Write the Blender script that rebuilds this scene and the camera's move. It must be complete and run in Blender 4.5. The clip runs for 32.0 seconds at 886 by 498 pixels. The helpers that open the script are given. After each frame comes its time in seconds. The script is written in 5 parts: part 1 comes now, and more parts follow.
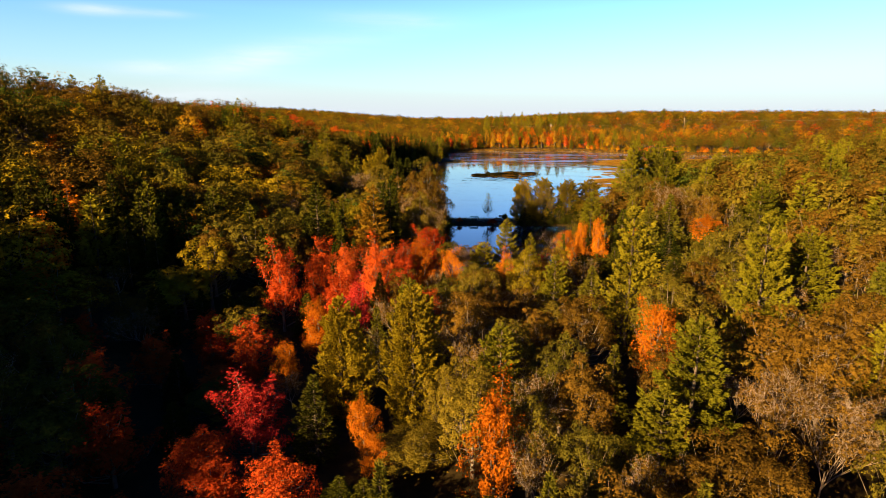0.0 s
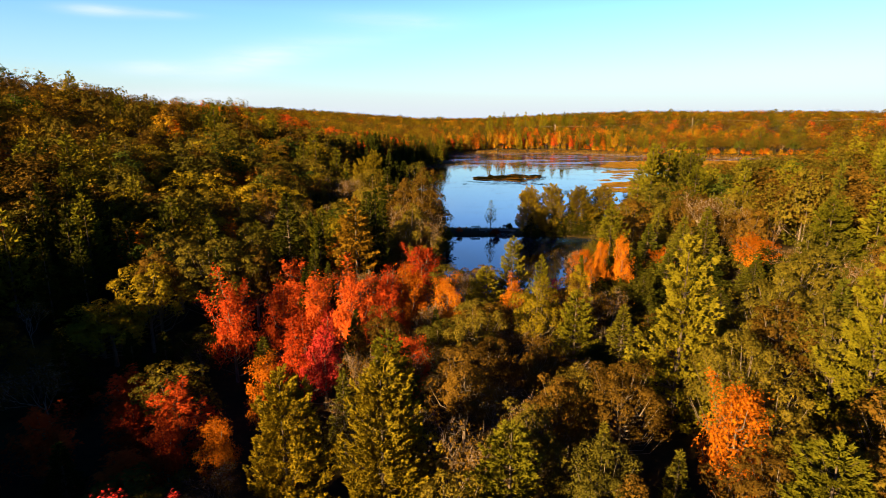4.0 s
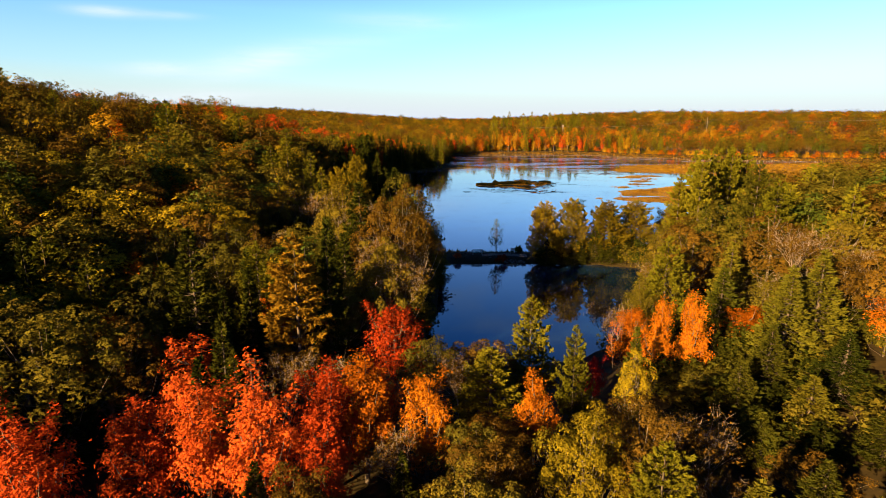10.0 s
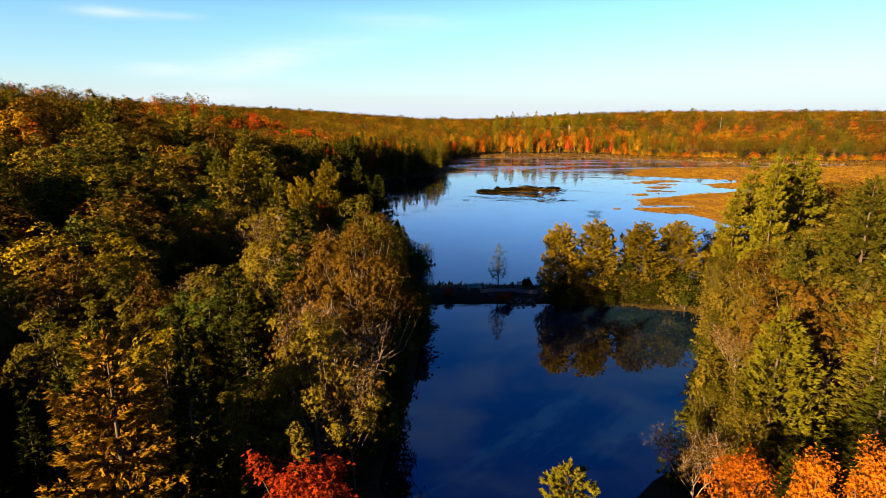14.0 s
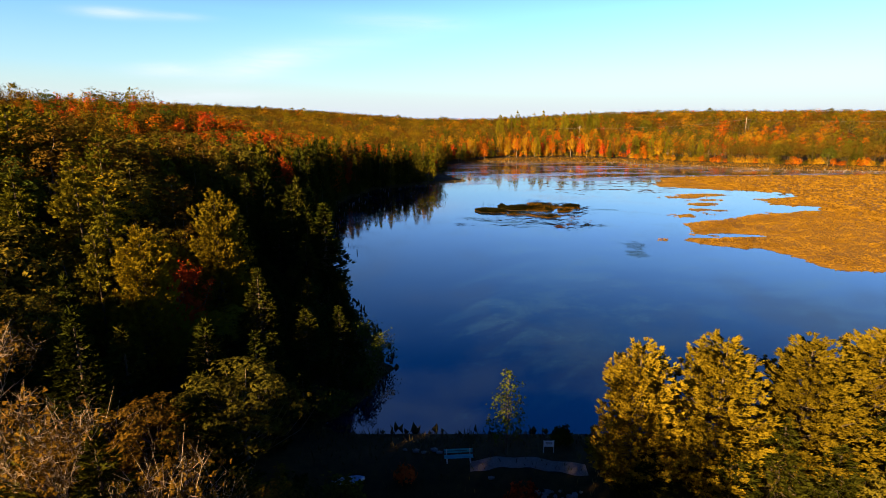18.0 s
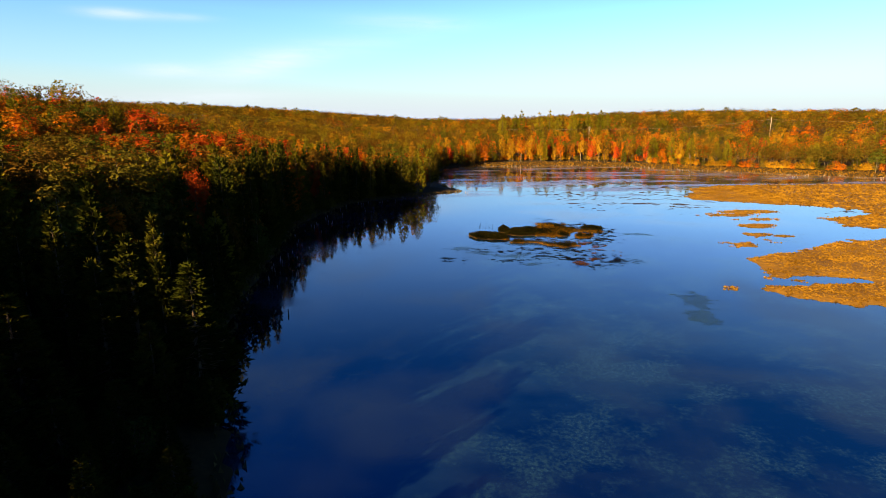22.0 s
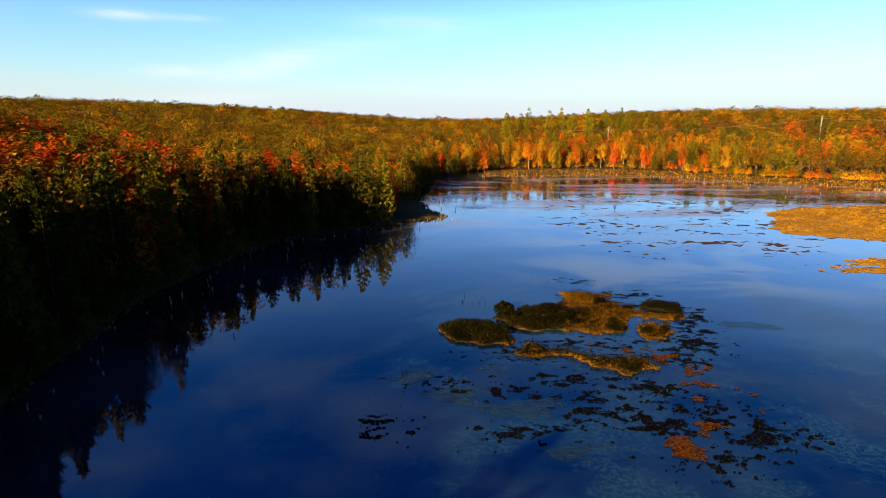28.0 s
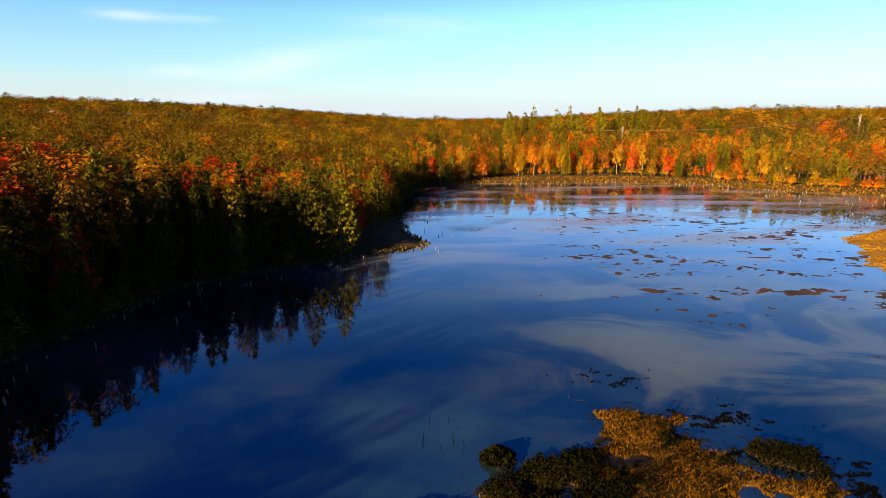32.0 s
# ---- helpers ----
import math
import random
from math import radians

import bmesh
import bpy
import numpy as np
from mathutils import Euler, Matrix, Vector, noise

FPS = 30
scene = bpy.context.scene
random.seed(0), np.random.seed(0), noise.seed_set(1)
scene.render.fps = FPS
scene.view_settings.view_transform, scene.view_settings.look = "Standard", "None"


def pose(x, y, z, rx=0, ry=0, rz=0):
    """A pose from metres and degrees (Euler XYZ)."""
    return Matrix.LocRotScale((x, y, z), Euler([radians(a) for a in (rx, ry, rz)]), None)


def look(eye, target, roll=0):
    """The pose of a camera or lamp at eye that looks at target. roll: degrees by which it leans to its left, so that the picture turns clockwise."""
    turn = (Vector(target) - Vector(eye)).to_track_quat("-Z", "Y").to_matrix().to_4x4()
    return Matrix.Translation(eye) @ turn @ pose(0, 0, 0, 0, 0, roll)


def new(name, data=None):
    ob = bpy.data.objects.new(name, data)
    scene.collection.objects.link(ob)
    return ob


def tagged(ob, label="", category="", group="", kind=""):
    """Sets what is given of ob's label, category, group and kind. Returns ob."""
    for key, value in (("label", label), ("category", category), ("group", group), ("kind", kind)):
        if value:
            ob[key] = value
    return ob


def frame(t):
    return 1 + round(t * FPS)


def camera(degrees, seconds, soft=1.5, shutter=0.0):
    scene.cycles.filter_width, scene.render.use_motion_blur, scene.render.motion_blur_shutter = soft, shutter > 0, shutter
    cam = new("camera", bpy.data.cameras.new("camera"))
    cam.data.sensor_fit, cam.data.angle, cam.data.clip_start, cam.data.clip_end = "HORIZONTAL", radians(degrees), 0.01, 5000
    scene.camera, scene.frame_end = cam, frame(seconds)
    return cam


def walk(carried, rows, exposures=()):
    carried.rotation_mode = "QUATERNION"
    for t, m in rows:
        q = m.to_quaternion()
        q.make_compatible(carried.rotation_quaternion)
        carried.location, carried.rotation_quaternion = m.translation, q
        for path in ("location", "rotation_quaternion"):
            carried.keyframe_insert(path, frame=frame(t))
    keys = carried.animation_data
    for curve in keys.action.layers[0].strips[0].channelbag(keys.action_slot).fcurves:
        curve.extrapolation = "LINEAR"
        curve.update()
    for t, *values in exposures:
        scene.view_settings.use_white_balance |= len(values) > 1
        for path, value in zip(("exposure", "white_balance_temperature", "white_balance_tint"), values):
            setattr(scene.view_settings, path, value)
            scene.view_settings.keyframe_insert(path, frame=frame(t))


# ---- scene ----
cam = camera(78.0, 32.0, soft=0.6)
PATH = [(0, pose(3.68, -3.53, 25.97, 76.51, 0.00, -2.00)),
        (1, pose(4.01, -0.82, 25.91, 76.52, 0.00, -1.93)),
        (3, pose(4.75, 5.83, 25.83, 76.54, 0.00, -1.80)),
        (6, pose(5.95, 17.85, 25.72, 76.57, 0.00, -1.59)),
        (9, pose(7.16, 29.12, 25.65, 76.59, 0.00, -1.38)),
        (11, pose(8.22, 38.94, 25.45, 76.61, 0.00, -1.24)),
        (13, pose(9.51, 50.02, 25.31, 76.63, 0.00, -1.09)),
        (15, pose(11.49, 65.19, 24.97, 76.64, 0.00, -0.94)),
        (15.5, pose(11.98, 70.19, 24.93, 76.65, 0.00, -0.90)),
        (17.5, pose(14.19, 91.69, 24.99, 76.67, 0.00, -0.75)),
        (18, pose(14.83, 98.02, 25.04, 76.67, 0.00, -0.71)),
        (19, pose(15.82, 106.23, 25.06, 76.68, 0.00, -0.63)),
        (20, pose(16.57, 114.24, 25.03, 76.69, 0.00, -0.55)),
        (21, pose(17.95, 123.40, 24.89, 76.70, 0.00, -0.47)),
        (23, pose(20.43, 142.62, 24.65, 76.71, 0.00, -0.31)),
        (25, pose(22.88, 161.79, 24.35, 76.73, 0.00, -0.15)),
        (27.5, pose(25.80, 185.54, 23.98, 76.75, 0.00, 0.07)),
        (29, pose(27.41, 198.80, 23.83, 76.77, 0.00, 0.19)),
        (30, pose(28.47, 207.15, 23.73, 76.77, 0.00, 0.28)),
        (31, pose(29.45, 214.97, 23.59, 76.78, 0.00, 0.37)),
        (32, pose(30.58, 223.31, 23.50, 76.79, 0.00, 0.46))]
walk(cam, PATH, exposures=[(0.0, 2.74), (32.0, 2.74)])

# ---------------------------------------------------------------- light
SUN_DIR = Vector((-0.69, -0.72, 0.286)).normalized()
world = bpy.data.worlds.new("evening_sky")
scene.world = world
world.use_nodes = True


def N(tree, kind, **props):
    node = tree.nodes.new(kind)
    for key, value in props.items():
        if key.startswith("i_"):
            node.inputs[key[2:].replace("_", " ")].default_value = value
        else:
            setattr(node, key, value)
    return node


def math_node(tree, op, a, b=None, clamp=False):
    node = tree.nodes.new("ShaderNodeMath")
    node.operation, node.use_clamp = op, clamp
    for k, v in enumerate((a, b)):
        if v is None:
            continue
        if isinstance(v, (int, float)):
            node.inputs[k].default_value = v
        else:
            tree.links.new(v, node.inputs[k])
    return node.outputs[0]


def mix_colour(tree, fac, a, b, mode="MIX"):
    node = tree.nodes.new("ShaderNodeMix")
    node.data_type, node.blend_type = "RGBA", mode
    for k, v in ((0, fac), (6, a), (7, b)):
        if isinstance(v, (int, float)):
            node.inputs[k].default_value = v
        elif isinstance(v, tuple):
            node.inputs[k].default_value = (*v[:3], 1)
        else:
            tree.links.new(v, node.inputs[k])
    return node.outputs[2]


def ramp(tree, fac, stops):
    node = tree.nodes.new("ShaderNodeValToRGB")
    el = node.color_ramp.elements
    while len(el) < len(stops):
        el.new(0.5)
    for e, (p, c) in zip(el, stops):
        e.position, e.color = p, (*c, 1)
    tree.links.new(fac, node.inputs[0])
    return node.outputs[0]


def grey(v):
    return (v, v, v)


wt = world.node_tree
sky = N(wt, "ShaderNodeTexSky", sky_type="NISHITA", sun_disc=False, sun_elevation=math.asin(SUN_DIR.z),
        sun_rotation=math.atan2(SUN_DIR.x, SUN_DIR.y), altitude=100, air_density=1.0, dust_density=0.6, ozone_density=2.0)
coords = N(wt, "ShaderNodeTexCoord")
axes = N(wt, "ShaderNodeSeparateXYZ")
wt.links.new(coords.outputs["Generated"], axes.inputs[0])
up = axes.outputs["Z"]
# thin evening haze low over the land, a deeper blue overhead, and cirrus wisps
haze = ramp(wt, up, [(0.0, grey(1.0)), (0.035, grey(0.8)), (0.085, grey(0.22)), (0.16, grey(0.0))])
# mid-height blue is raised to tint the water; zenith dimmed to deepen shade
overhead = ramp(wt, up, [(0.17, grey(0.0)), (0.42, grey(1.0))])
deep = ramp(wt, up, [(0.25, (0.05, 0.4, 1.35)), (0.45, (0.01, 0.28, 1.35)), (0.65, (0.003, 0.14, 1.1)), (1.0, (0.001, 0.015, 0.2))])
across = math_node(wt, "DIVIDE", axes.outputs["X"], math_node(wt, "MAXIMUM", axes.outputs["Y"], 0.05))
rise = math_node(wt, "DIVIDE", up, math_node(wt, "MAXIMUM", axes.outputs["Y"], 0.05))
fluff_map = N(wt, "ShaderNodeMapping")
fluff_map.inputs["Scale"].default_value = (5.0, 5.0, 34.0)
wt.links.new(coords.outputs["Generated"], fluff_map.inputs[0])
fluff = N(wt, "ShaderNodeTexNoise", i_Scale=2.2, i_Detail=5.0, i_Roughness=0.6, i_Distortion=0.5)
wt.links.new(fluff_map.outputs[0], fluff.inputs[0])
veil = None
for u0, v0, wide, thin, slope, force in ((-0.545, 0.176, 0.06, 0.008, -0.06, 1.0), (-0.44, 0.17, 0.05, 0.006, -0.05, 0.4), (-0.05, 0.161, 0.1, 0.012, -0.03, 0.45),
                                         (-0.3, 0.092, 0.1, 0.02, 0.17, 0.75), (-0.47, 0.083, 0.06, 0.011, 0.0, 0.8), (-0.4, 0.038, 0.14, 0.011, 0.02, 0.5),
                                         (-0.2, 0.118, 0.2, 0.02, 0.12, 0.25)):
    du = math_node(wt, "SUBTRACT", across, u0)
    dv = math_node(wt, "SUBTRACT", math_node(wt, "SUBTRACT", rise, v0), math_node(wt, "MULTIPLY", du, slope))
    a2 = math_node(wt, "POWER", math_node(wt, "ABSOLUTE", math_node(wt, "DIVIDE", du, wide)), 2.0)
    b2 = math_node(wt, "POWER", math_node(wt, "ABSOLUTE", math_node(wt, "DIVIDE", dv, thin)), 2.0)
    g = math_node(wt, "MULTIPLY", math_node(wt, "POWER", 2.718, math_node(wt, "MULTIPLY", math_node(wt, "ADD", a2, b2), -1.0)), force)
    veil = g if veil is None else math_node(wt, "ADD", veil, g)
veil = math_node(wt, "MULTIPLY", math_node(wt, "MULTIPLY", veil, math_node(wt, "MULTIPLY", fluff.outputs[0], 1.5)), 0.75, True)
high_map = N(wt, "ShaderNodeMapping")
high_map.inputs["Scale"].default_value = (2.2, 2.2, 7.0)
wt.links.new(coords.outputs["Generated"], high_map.inputs[0])
high = N(wt, "ShaderNodeTexNoise", i_Scale=1.7, i_Detail=4.0, i_Roughness=0.55, i_Distortion=0.3)
wt.links.new(high_map.outputs[0], high.inputs[0])
band = ramp(wt, up, [(0.17, grey(0.0)), (0.26, grey(0.5)), (0.5, grey(0.35)), (0.75, grey(0.0))])
high_cloud = math_node(wt, "MULTIPLY", ramp(wt, high.outputs[0], [(0.46, grey(0.0)), (0.68, grey(1.0))]), band)
# extra blue above the haze is there for the water to reflect
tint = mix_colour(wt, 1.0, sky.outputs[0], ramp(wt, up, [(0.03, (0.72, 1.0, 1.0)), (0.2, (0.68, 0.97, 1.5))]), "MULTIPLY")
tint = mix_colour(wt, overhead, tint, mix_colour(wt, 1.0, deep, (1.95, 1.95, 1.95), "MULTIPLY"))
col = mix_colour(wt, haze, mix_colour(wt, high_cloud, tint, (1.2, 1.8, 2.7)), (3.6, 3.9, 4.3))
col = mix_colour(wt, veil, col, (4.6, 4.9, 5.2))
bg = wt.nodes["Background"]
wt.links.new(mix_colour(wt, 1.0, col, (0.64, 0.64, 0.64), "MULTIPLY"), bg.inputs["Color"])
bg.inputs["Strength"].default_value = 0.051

sun = new("sun", bpy.data.lights.new("sun", "SUN"))
sun.data.energy, sun.data.angle, sun.data.color = 5.0, radians(0.6), (1.0, 0.7, 0.37)
sun.matrix_world = look(SUN_DIR * 300, (0, 0, 0))


# ---------------------------------------------------------------- materials
def material(name):
    m = bpy.data.materials.new(name)
    m.use_nodes = True
    t = m.node_tree
    t.nodes.remove(t.nodes["Principled BSDF"])
    return m, t, t.nodes["Material Output"]


def noise_tex(t, scale, detail=3.0, rough=0.55, vec=None):
    n = N(t, "ShaderNodeTexNoise", i_Scale=scale, i_Detail=detail, i_Roughness=rough)
    if vec is None:
        vec = N(t, "ShaderNodeNewGeometry").outputs["Position"]
    t.links.new(vec, n.inputs["Vector"])
    return n.outputs[0]


def foliage(name, dark, mid, light, through_light=0.13, far=False, fine=0.0, keep=0.56):
    """Leaf sprays: colour varies from leaf to leaf and from tree to tree; fine cuts a spray into single leaves of that many to the metre."""
    m, t, out = material(name)
    geo = N(t, "ShaderNodeNewGeometry")
    if far:
        tree_rand = noise_tex(t, 0.13, 2.0)
        # wide tone spread stands in for shaded gaps between far crowns
        tree_rand = math_node(t, "ADD", math_node(t, "MULTIPLY", math_node(t, "SUBTRACT", tree_rand, 0.5), 3.4), 0.5, True)
    else:
        tree_rand = N(t, "ShaderNodeObjectInfo").outputs["Random"]
    leaf_rand = geo.outputs["Random Per Island"]
    if fine:
        cell = N(t, "ShaderNodeTexVoronoi", i_Scale=fine)
        t.links.new(geo.outputs["Position"], cell.inputs["Vector"])
        split = N(t, "ShaderNodeSeparateColor")
        t.links.new(cell.outputs["Color"], split.inputs[0])
        leaf_rand = math_node(t, "ADD", math_node(t, "MULTIPLY", leaf_rand, 0.5), math_node(t, "MULTIPLY", split.outputs[0], 0.5))
    f = math_node(t, "ADD", math_node(t, "MULTIPLY", leaf_rand, 0.5), math_node(t, "MULTIPLY", tree_rand, 0.5))
    c = ramp(t, f, [(0.05, dark), (0.5, mid), (0.95, light)])
    dif = N(t, "ShaderNodeBsdfDiffuse")
    tra = N(t, "ShaderNodeBsdfTranslucent")
    t.links.new(c, dif.inputs[0])
    t.links.new(c, tra.inputs[0])
    mx = N(t, "ShaderNodeMixShader")
    mx.inputs[0].default_value = through_light
    t.links.new(dif.outputs[0], mx.inputs[1])
    t.links.new(tra.outputs[0], mx.inputs[2])
    if fine:
        turn = N(t, "ShaderNodeVectorMath", operation="MULTIPLY_ADD")
        t.links.new(cell.outputs["Color"], turn.inputs[0])
        turn.inputs[1].default_value = (1.15, 1.15, 1.15)
        turn.inputs[2].default_value = (-0.575, -0.575, -0.5)
        face = N(t, "ShaderNodeVectorMath", operation="ADD")
        t.links.new(geo.outputs["Normal"], face.inputs[0])
        t.links.new(turn.outputs[0], face.inputs[1])
        level = N(t, "ShaderNodeVectorMath", operation="NORMALIZE")
        t.links.new(face.outputs[0], level.inputs[0])
        t.links.new(level.outputs[0], dif.inputs["Normal"])
        gap = N(t, "ShaderNodeBsdfTransparent")
        cut = N(t, "ShaderNodeMixShader")
        t.links.new(math_node(t, "LESS_THAN", cell.outputs["Distance"], keep), cut.inputs[0])
        t.links.new(gap.outputs[0], cut.inputs[1])
        t.links.new(mx.outputs[0], cut.inputs[2])
        mx = cut
    t.links.new(mx.outputs[0], out.inputs[0])
    return m


def surface(name, stops, scale, rough=0.85, bump=0.3, bump_scale=None, detail=5.0, stretch=None, second=None):
    """Rough matter: colour by noise at two scales, with fine relief."""
    m, t, out = material(name)
    p = N(t, "ShaderNodeBsdfPrincipled", i_Roughness=rough, i_Specular_IOR_Level=0.12)
    vec = N(t, "ShaderNodeTexCoord").outputs["Object"]
    if stretch:
        mp = N(t, "ShaderNodeMapping")
        mp.inputs["Scale"].default_value = stretch
        t.links.new(vec, mp.inputs[0])
        vec = mp.outputs[0]
    a = noise_tex(t, scale, detail, 0.6, vec)
    b = noise_tex(t, scale * 0.13, 3.0, 0.5, vec)
    f = math_node(t, "ADD", math_node(t, "MULTIPLY", a, 0.6), math_node(t, "MULTIPLY", b, 0.4))
    c = ramp(t, f, stops)
    if second:
        c = mix_colour(t, math_node(t, "MULTIPLY", N(t, "ShaderNodeObjectInfo").outputs["Random"], second[1]), c, second[0])
    t.links.new(c, p.inputs["Base Color"])
    bp = N(t, "ShaderNodeBump", i_Strength=bump, i_Distance=0.05)
    t.links.new(noise_tex(t, bump_scale or scale * 3, 4.0, 0.6, vec), bp.inputs["Height"])
    t.links.new(bp.outputs[0], p.inputs["Normal"])
    t.links.new(p.outputs[0], out.inputs[0])
    return m


LEAF = {
    "olive": ((0.034, 0.042, 0.008), (0.085, 0.085, 0.012), (0.145, 0.12, 0.016)),
    "russet": ((0.042, 0.029, 0.006), (0.088, 0.06, 0.01), (0.14, 0.09, 0.015)),
    "green": ((0.016, 0.036, 0.008), (0.042, 0.072, 0.012), (0.085, 0.105, 0.014)),
    "yellow": ((0.16, 0.105, 0.008), (0.3, 0.195, 0.012), (0.4, 0.26, 0.016)),
    "orange": ((0.18, 0.05, 0.004), (0.32, 0.105, 0.007), (0.41, 0.165, 0.01)),
    "red": ((0.15, 0.018, 0.006), (0.35, 0.05, 0.012), (0.5, 0.115, 0.022)),
    # red raised to stand in for sun on maples in the bank's shade
    "scarlet": ((0.2, 0.03, 0.008), (0.42, 0.075, 0.016), (0.52, 0.13, 0.026)),
    "crimson": ((0.16, 0.012, 0.014), (0.33, 0.026, 0.026), (0.44, 0.05, 0.045)),
    "pine": ((0.036, 0.049, 0.005), (0.098, 0.11, 0.009), (0.16, 0.155, 0.013)),
    "fir": ((0.026, 0.04, 0.006), (0.07, 0.082, 0.01), (0.125, 0.122, 0.014)),
    # hemlock green taken darker than its own, to deepen shade on the bank
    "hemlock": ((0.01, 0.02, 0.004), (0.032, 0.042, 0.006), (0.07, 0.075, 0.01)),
    # pine needles darkened for bank pines that get less sun
    "deep": ((0.03, 0.04, 0.004), (0.085, 0.09, 0.007), (0.15, 0.14, 0.01)),
    "amber": ((0.085, 0.08, 0.007), (0.175, 0.156, 0.01), (0.265, 0.215, 0.014)),
    "straw": ((0.07, 0.064, 0.006), (0.15, 0.13, 0.01), (0.22, 0.18, 0.014)),
    "golden": ((0.13, 0.088, 0.01), (0.22, 0.142, 0.014), (0.3, 0.19, 0.02)),
}
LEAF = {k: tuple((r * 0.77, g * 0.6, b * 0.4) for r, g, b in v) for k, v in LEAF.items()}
MAT = {k: foliage(k + "_leaves", *v) for k, v in LEAF.items()}
FINEMAT = {k: foliage(k + "_fine_leaves", *v, fine=14.0, keep=0.66) for k, v in LEAF.items()}
NEEDLEMAT = {k: foliage(k + "_needles", *v, fine=14.0, keep=0.84) for k, v in LEAF.items()}
MIDMAT = {k: foliage(k + "_small_leaves", *v, fine=9.0, keep=0.76) for k, v in LEAF.items()}
# far leaf colours lowered to offset strong sun on the far hillside
FARMAT = {k: foliage(k + "_far_leaves", *(tuple((r * 0.82, g * 0.74, b * 0.8) for r, g, b in v)), far=True, fine=5.0) for k, v in LEAF.items()}
MAT["bark"] = surface("grey_brown_bark", [(0.3, (0.0288, 0.0205, 0.0115)), (0.7, (0.0896, 0.064, 0.0384))], 6.0, 0.9, 0.5, stretch=(1, 1, 0.2))
MAT["pale_bark"] = surface("pale_grey_bark", [(0.3, (0.102, 0.0704, 0.0448)), (0.7, (0.211, 0.154, 0.102))], 5.0, 0.85, 0.4, stretch=(1, 1, 0.3))
MAT["limb"] = surface("grey_limb_bark", [(0.3, (0.05, 0.036, 0.022)), (0.7, (0.15, 0.11, 0.07))], 6.0, 0.9, 0.4, stretch=(1, 1, 0.3))
MAT["litter"] = surface("leaf_litter", [(0.3, (0.012, 0.007, 0.001)), (0.55, (0.03, 0.018, 0.002)), (0.75, (0.055, 0.032, 0.005))], 1.3, 0.95, 0.5)


# ---------------------------------------------------------------- the lie of the land
LAKE = [(4.7, 138.3), (7.9, 142.5), (10.3, 150.2), (8, 158.1), (2.3, 172.3), (-4.9, 185.9), (-8.5, 206.9), (-12.1, 235.2), (-14.7, 257.9), (-13.8, 271.4), (-11, 286.6), (-7.5, 299.7), (5.2, 309.8), (17, 319.8), (25.3, 323.2), (26.6, 327.7), (22.2, 337.7), (18.2, 356.8), (17.3, 383.1), (21.4, 418), (41.3, 434.7), (68, 437.2), (99.4, 442.4), (128.2, 433), (154.2, 409.7), (186.6, 389), (233, 371), (313.7, 353.4), (354.2, 320.2), (317.9, 270.7), (207.6, 220.9), (144.9, 196.2), (103.1, 183.4), (82.3, 169.6), (67.2, 150), (52.7, 140.1), (30.2, 137.5)]
POND = [(9.6, 129.1), (9.5, 119.2), (8, 101.5), (6.3, 90.1), (10.6, 88), (18.7, 87.3), (24.9, 89.2), (30, 94.4), (35.1, 103.7), (43.8, 118.4), (45.8, 124.5), (37.8, 127.6), (22.6, 129)]


def poly_distance(px, py, poly):
    """Signed distance to a closed outline, negative inside."""
    px, py = np.asarray(px, float), np.asarray(py, float)
    best = np.full(px.shape, 1e18)
    inside = np.zeros(px.shape, bool)
    for (ax, ay), (bx, by) in zip(poly, poly[1:] + poly[:1]):
        ex, ey = bx - ax, by - ay
        k = np.clip(((px - ax) * ex + (py - ay) * ey) / (ex * ex + ey * ey), 0, 1)
        best = np.minimum(best, (px - ax - k * ex) ** 2 + (py - ay - k * ey) ** 2)
        if ay != by:
            inside ^= ((ay > py) != (by > py)) & (px < (bx - ax) * (py - ay) / (by - ay) + ax)
    return np.where(inside, -1, 1) * np.sqrt(best)


def water_distance(x, y):
    return np.minimum(poly_distance(x, y, LAKE), poly_distance(x, y, POND))


def smooth(v):
    v = np.clip(v, 0, 1)
    return v * v * (3 - 2 * v)


def wave(x, y, size, seed):
    """A cheap soft noise, about -1 to 1."""
    a = np.sin(x / size * 1.0 + seed) * np.cos(y / size * 1.13 - seed * 2.1)
    b = np.sin((x * 0.6 + y * 0.8) / size * 1.9 + seed * 3.3) * np.cos((x * 0.8 - y * 0.6) / size * 1.7 + seed)
    return 0.6 * a + 0.4 * b


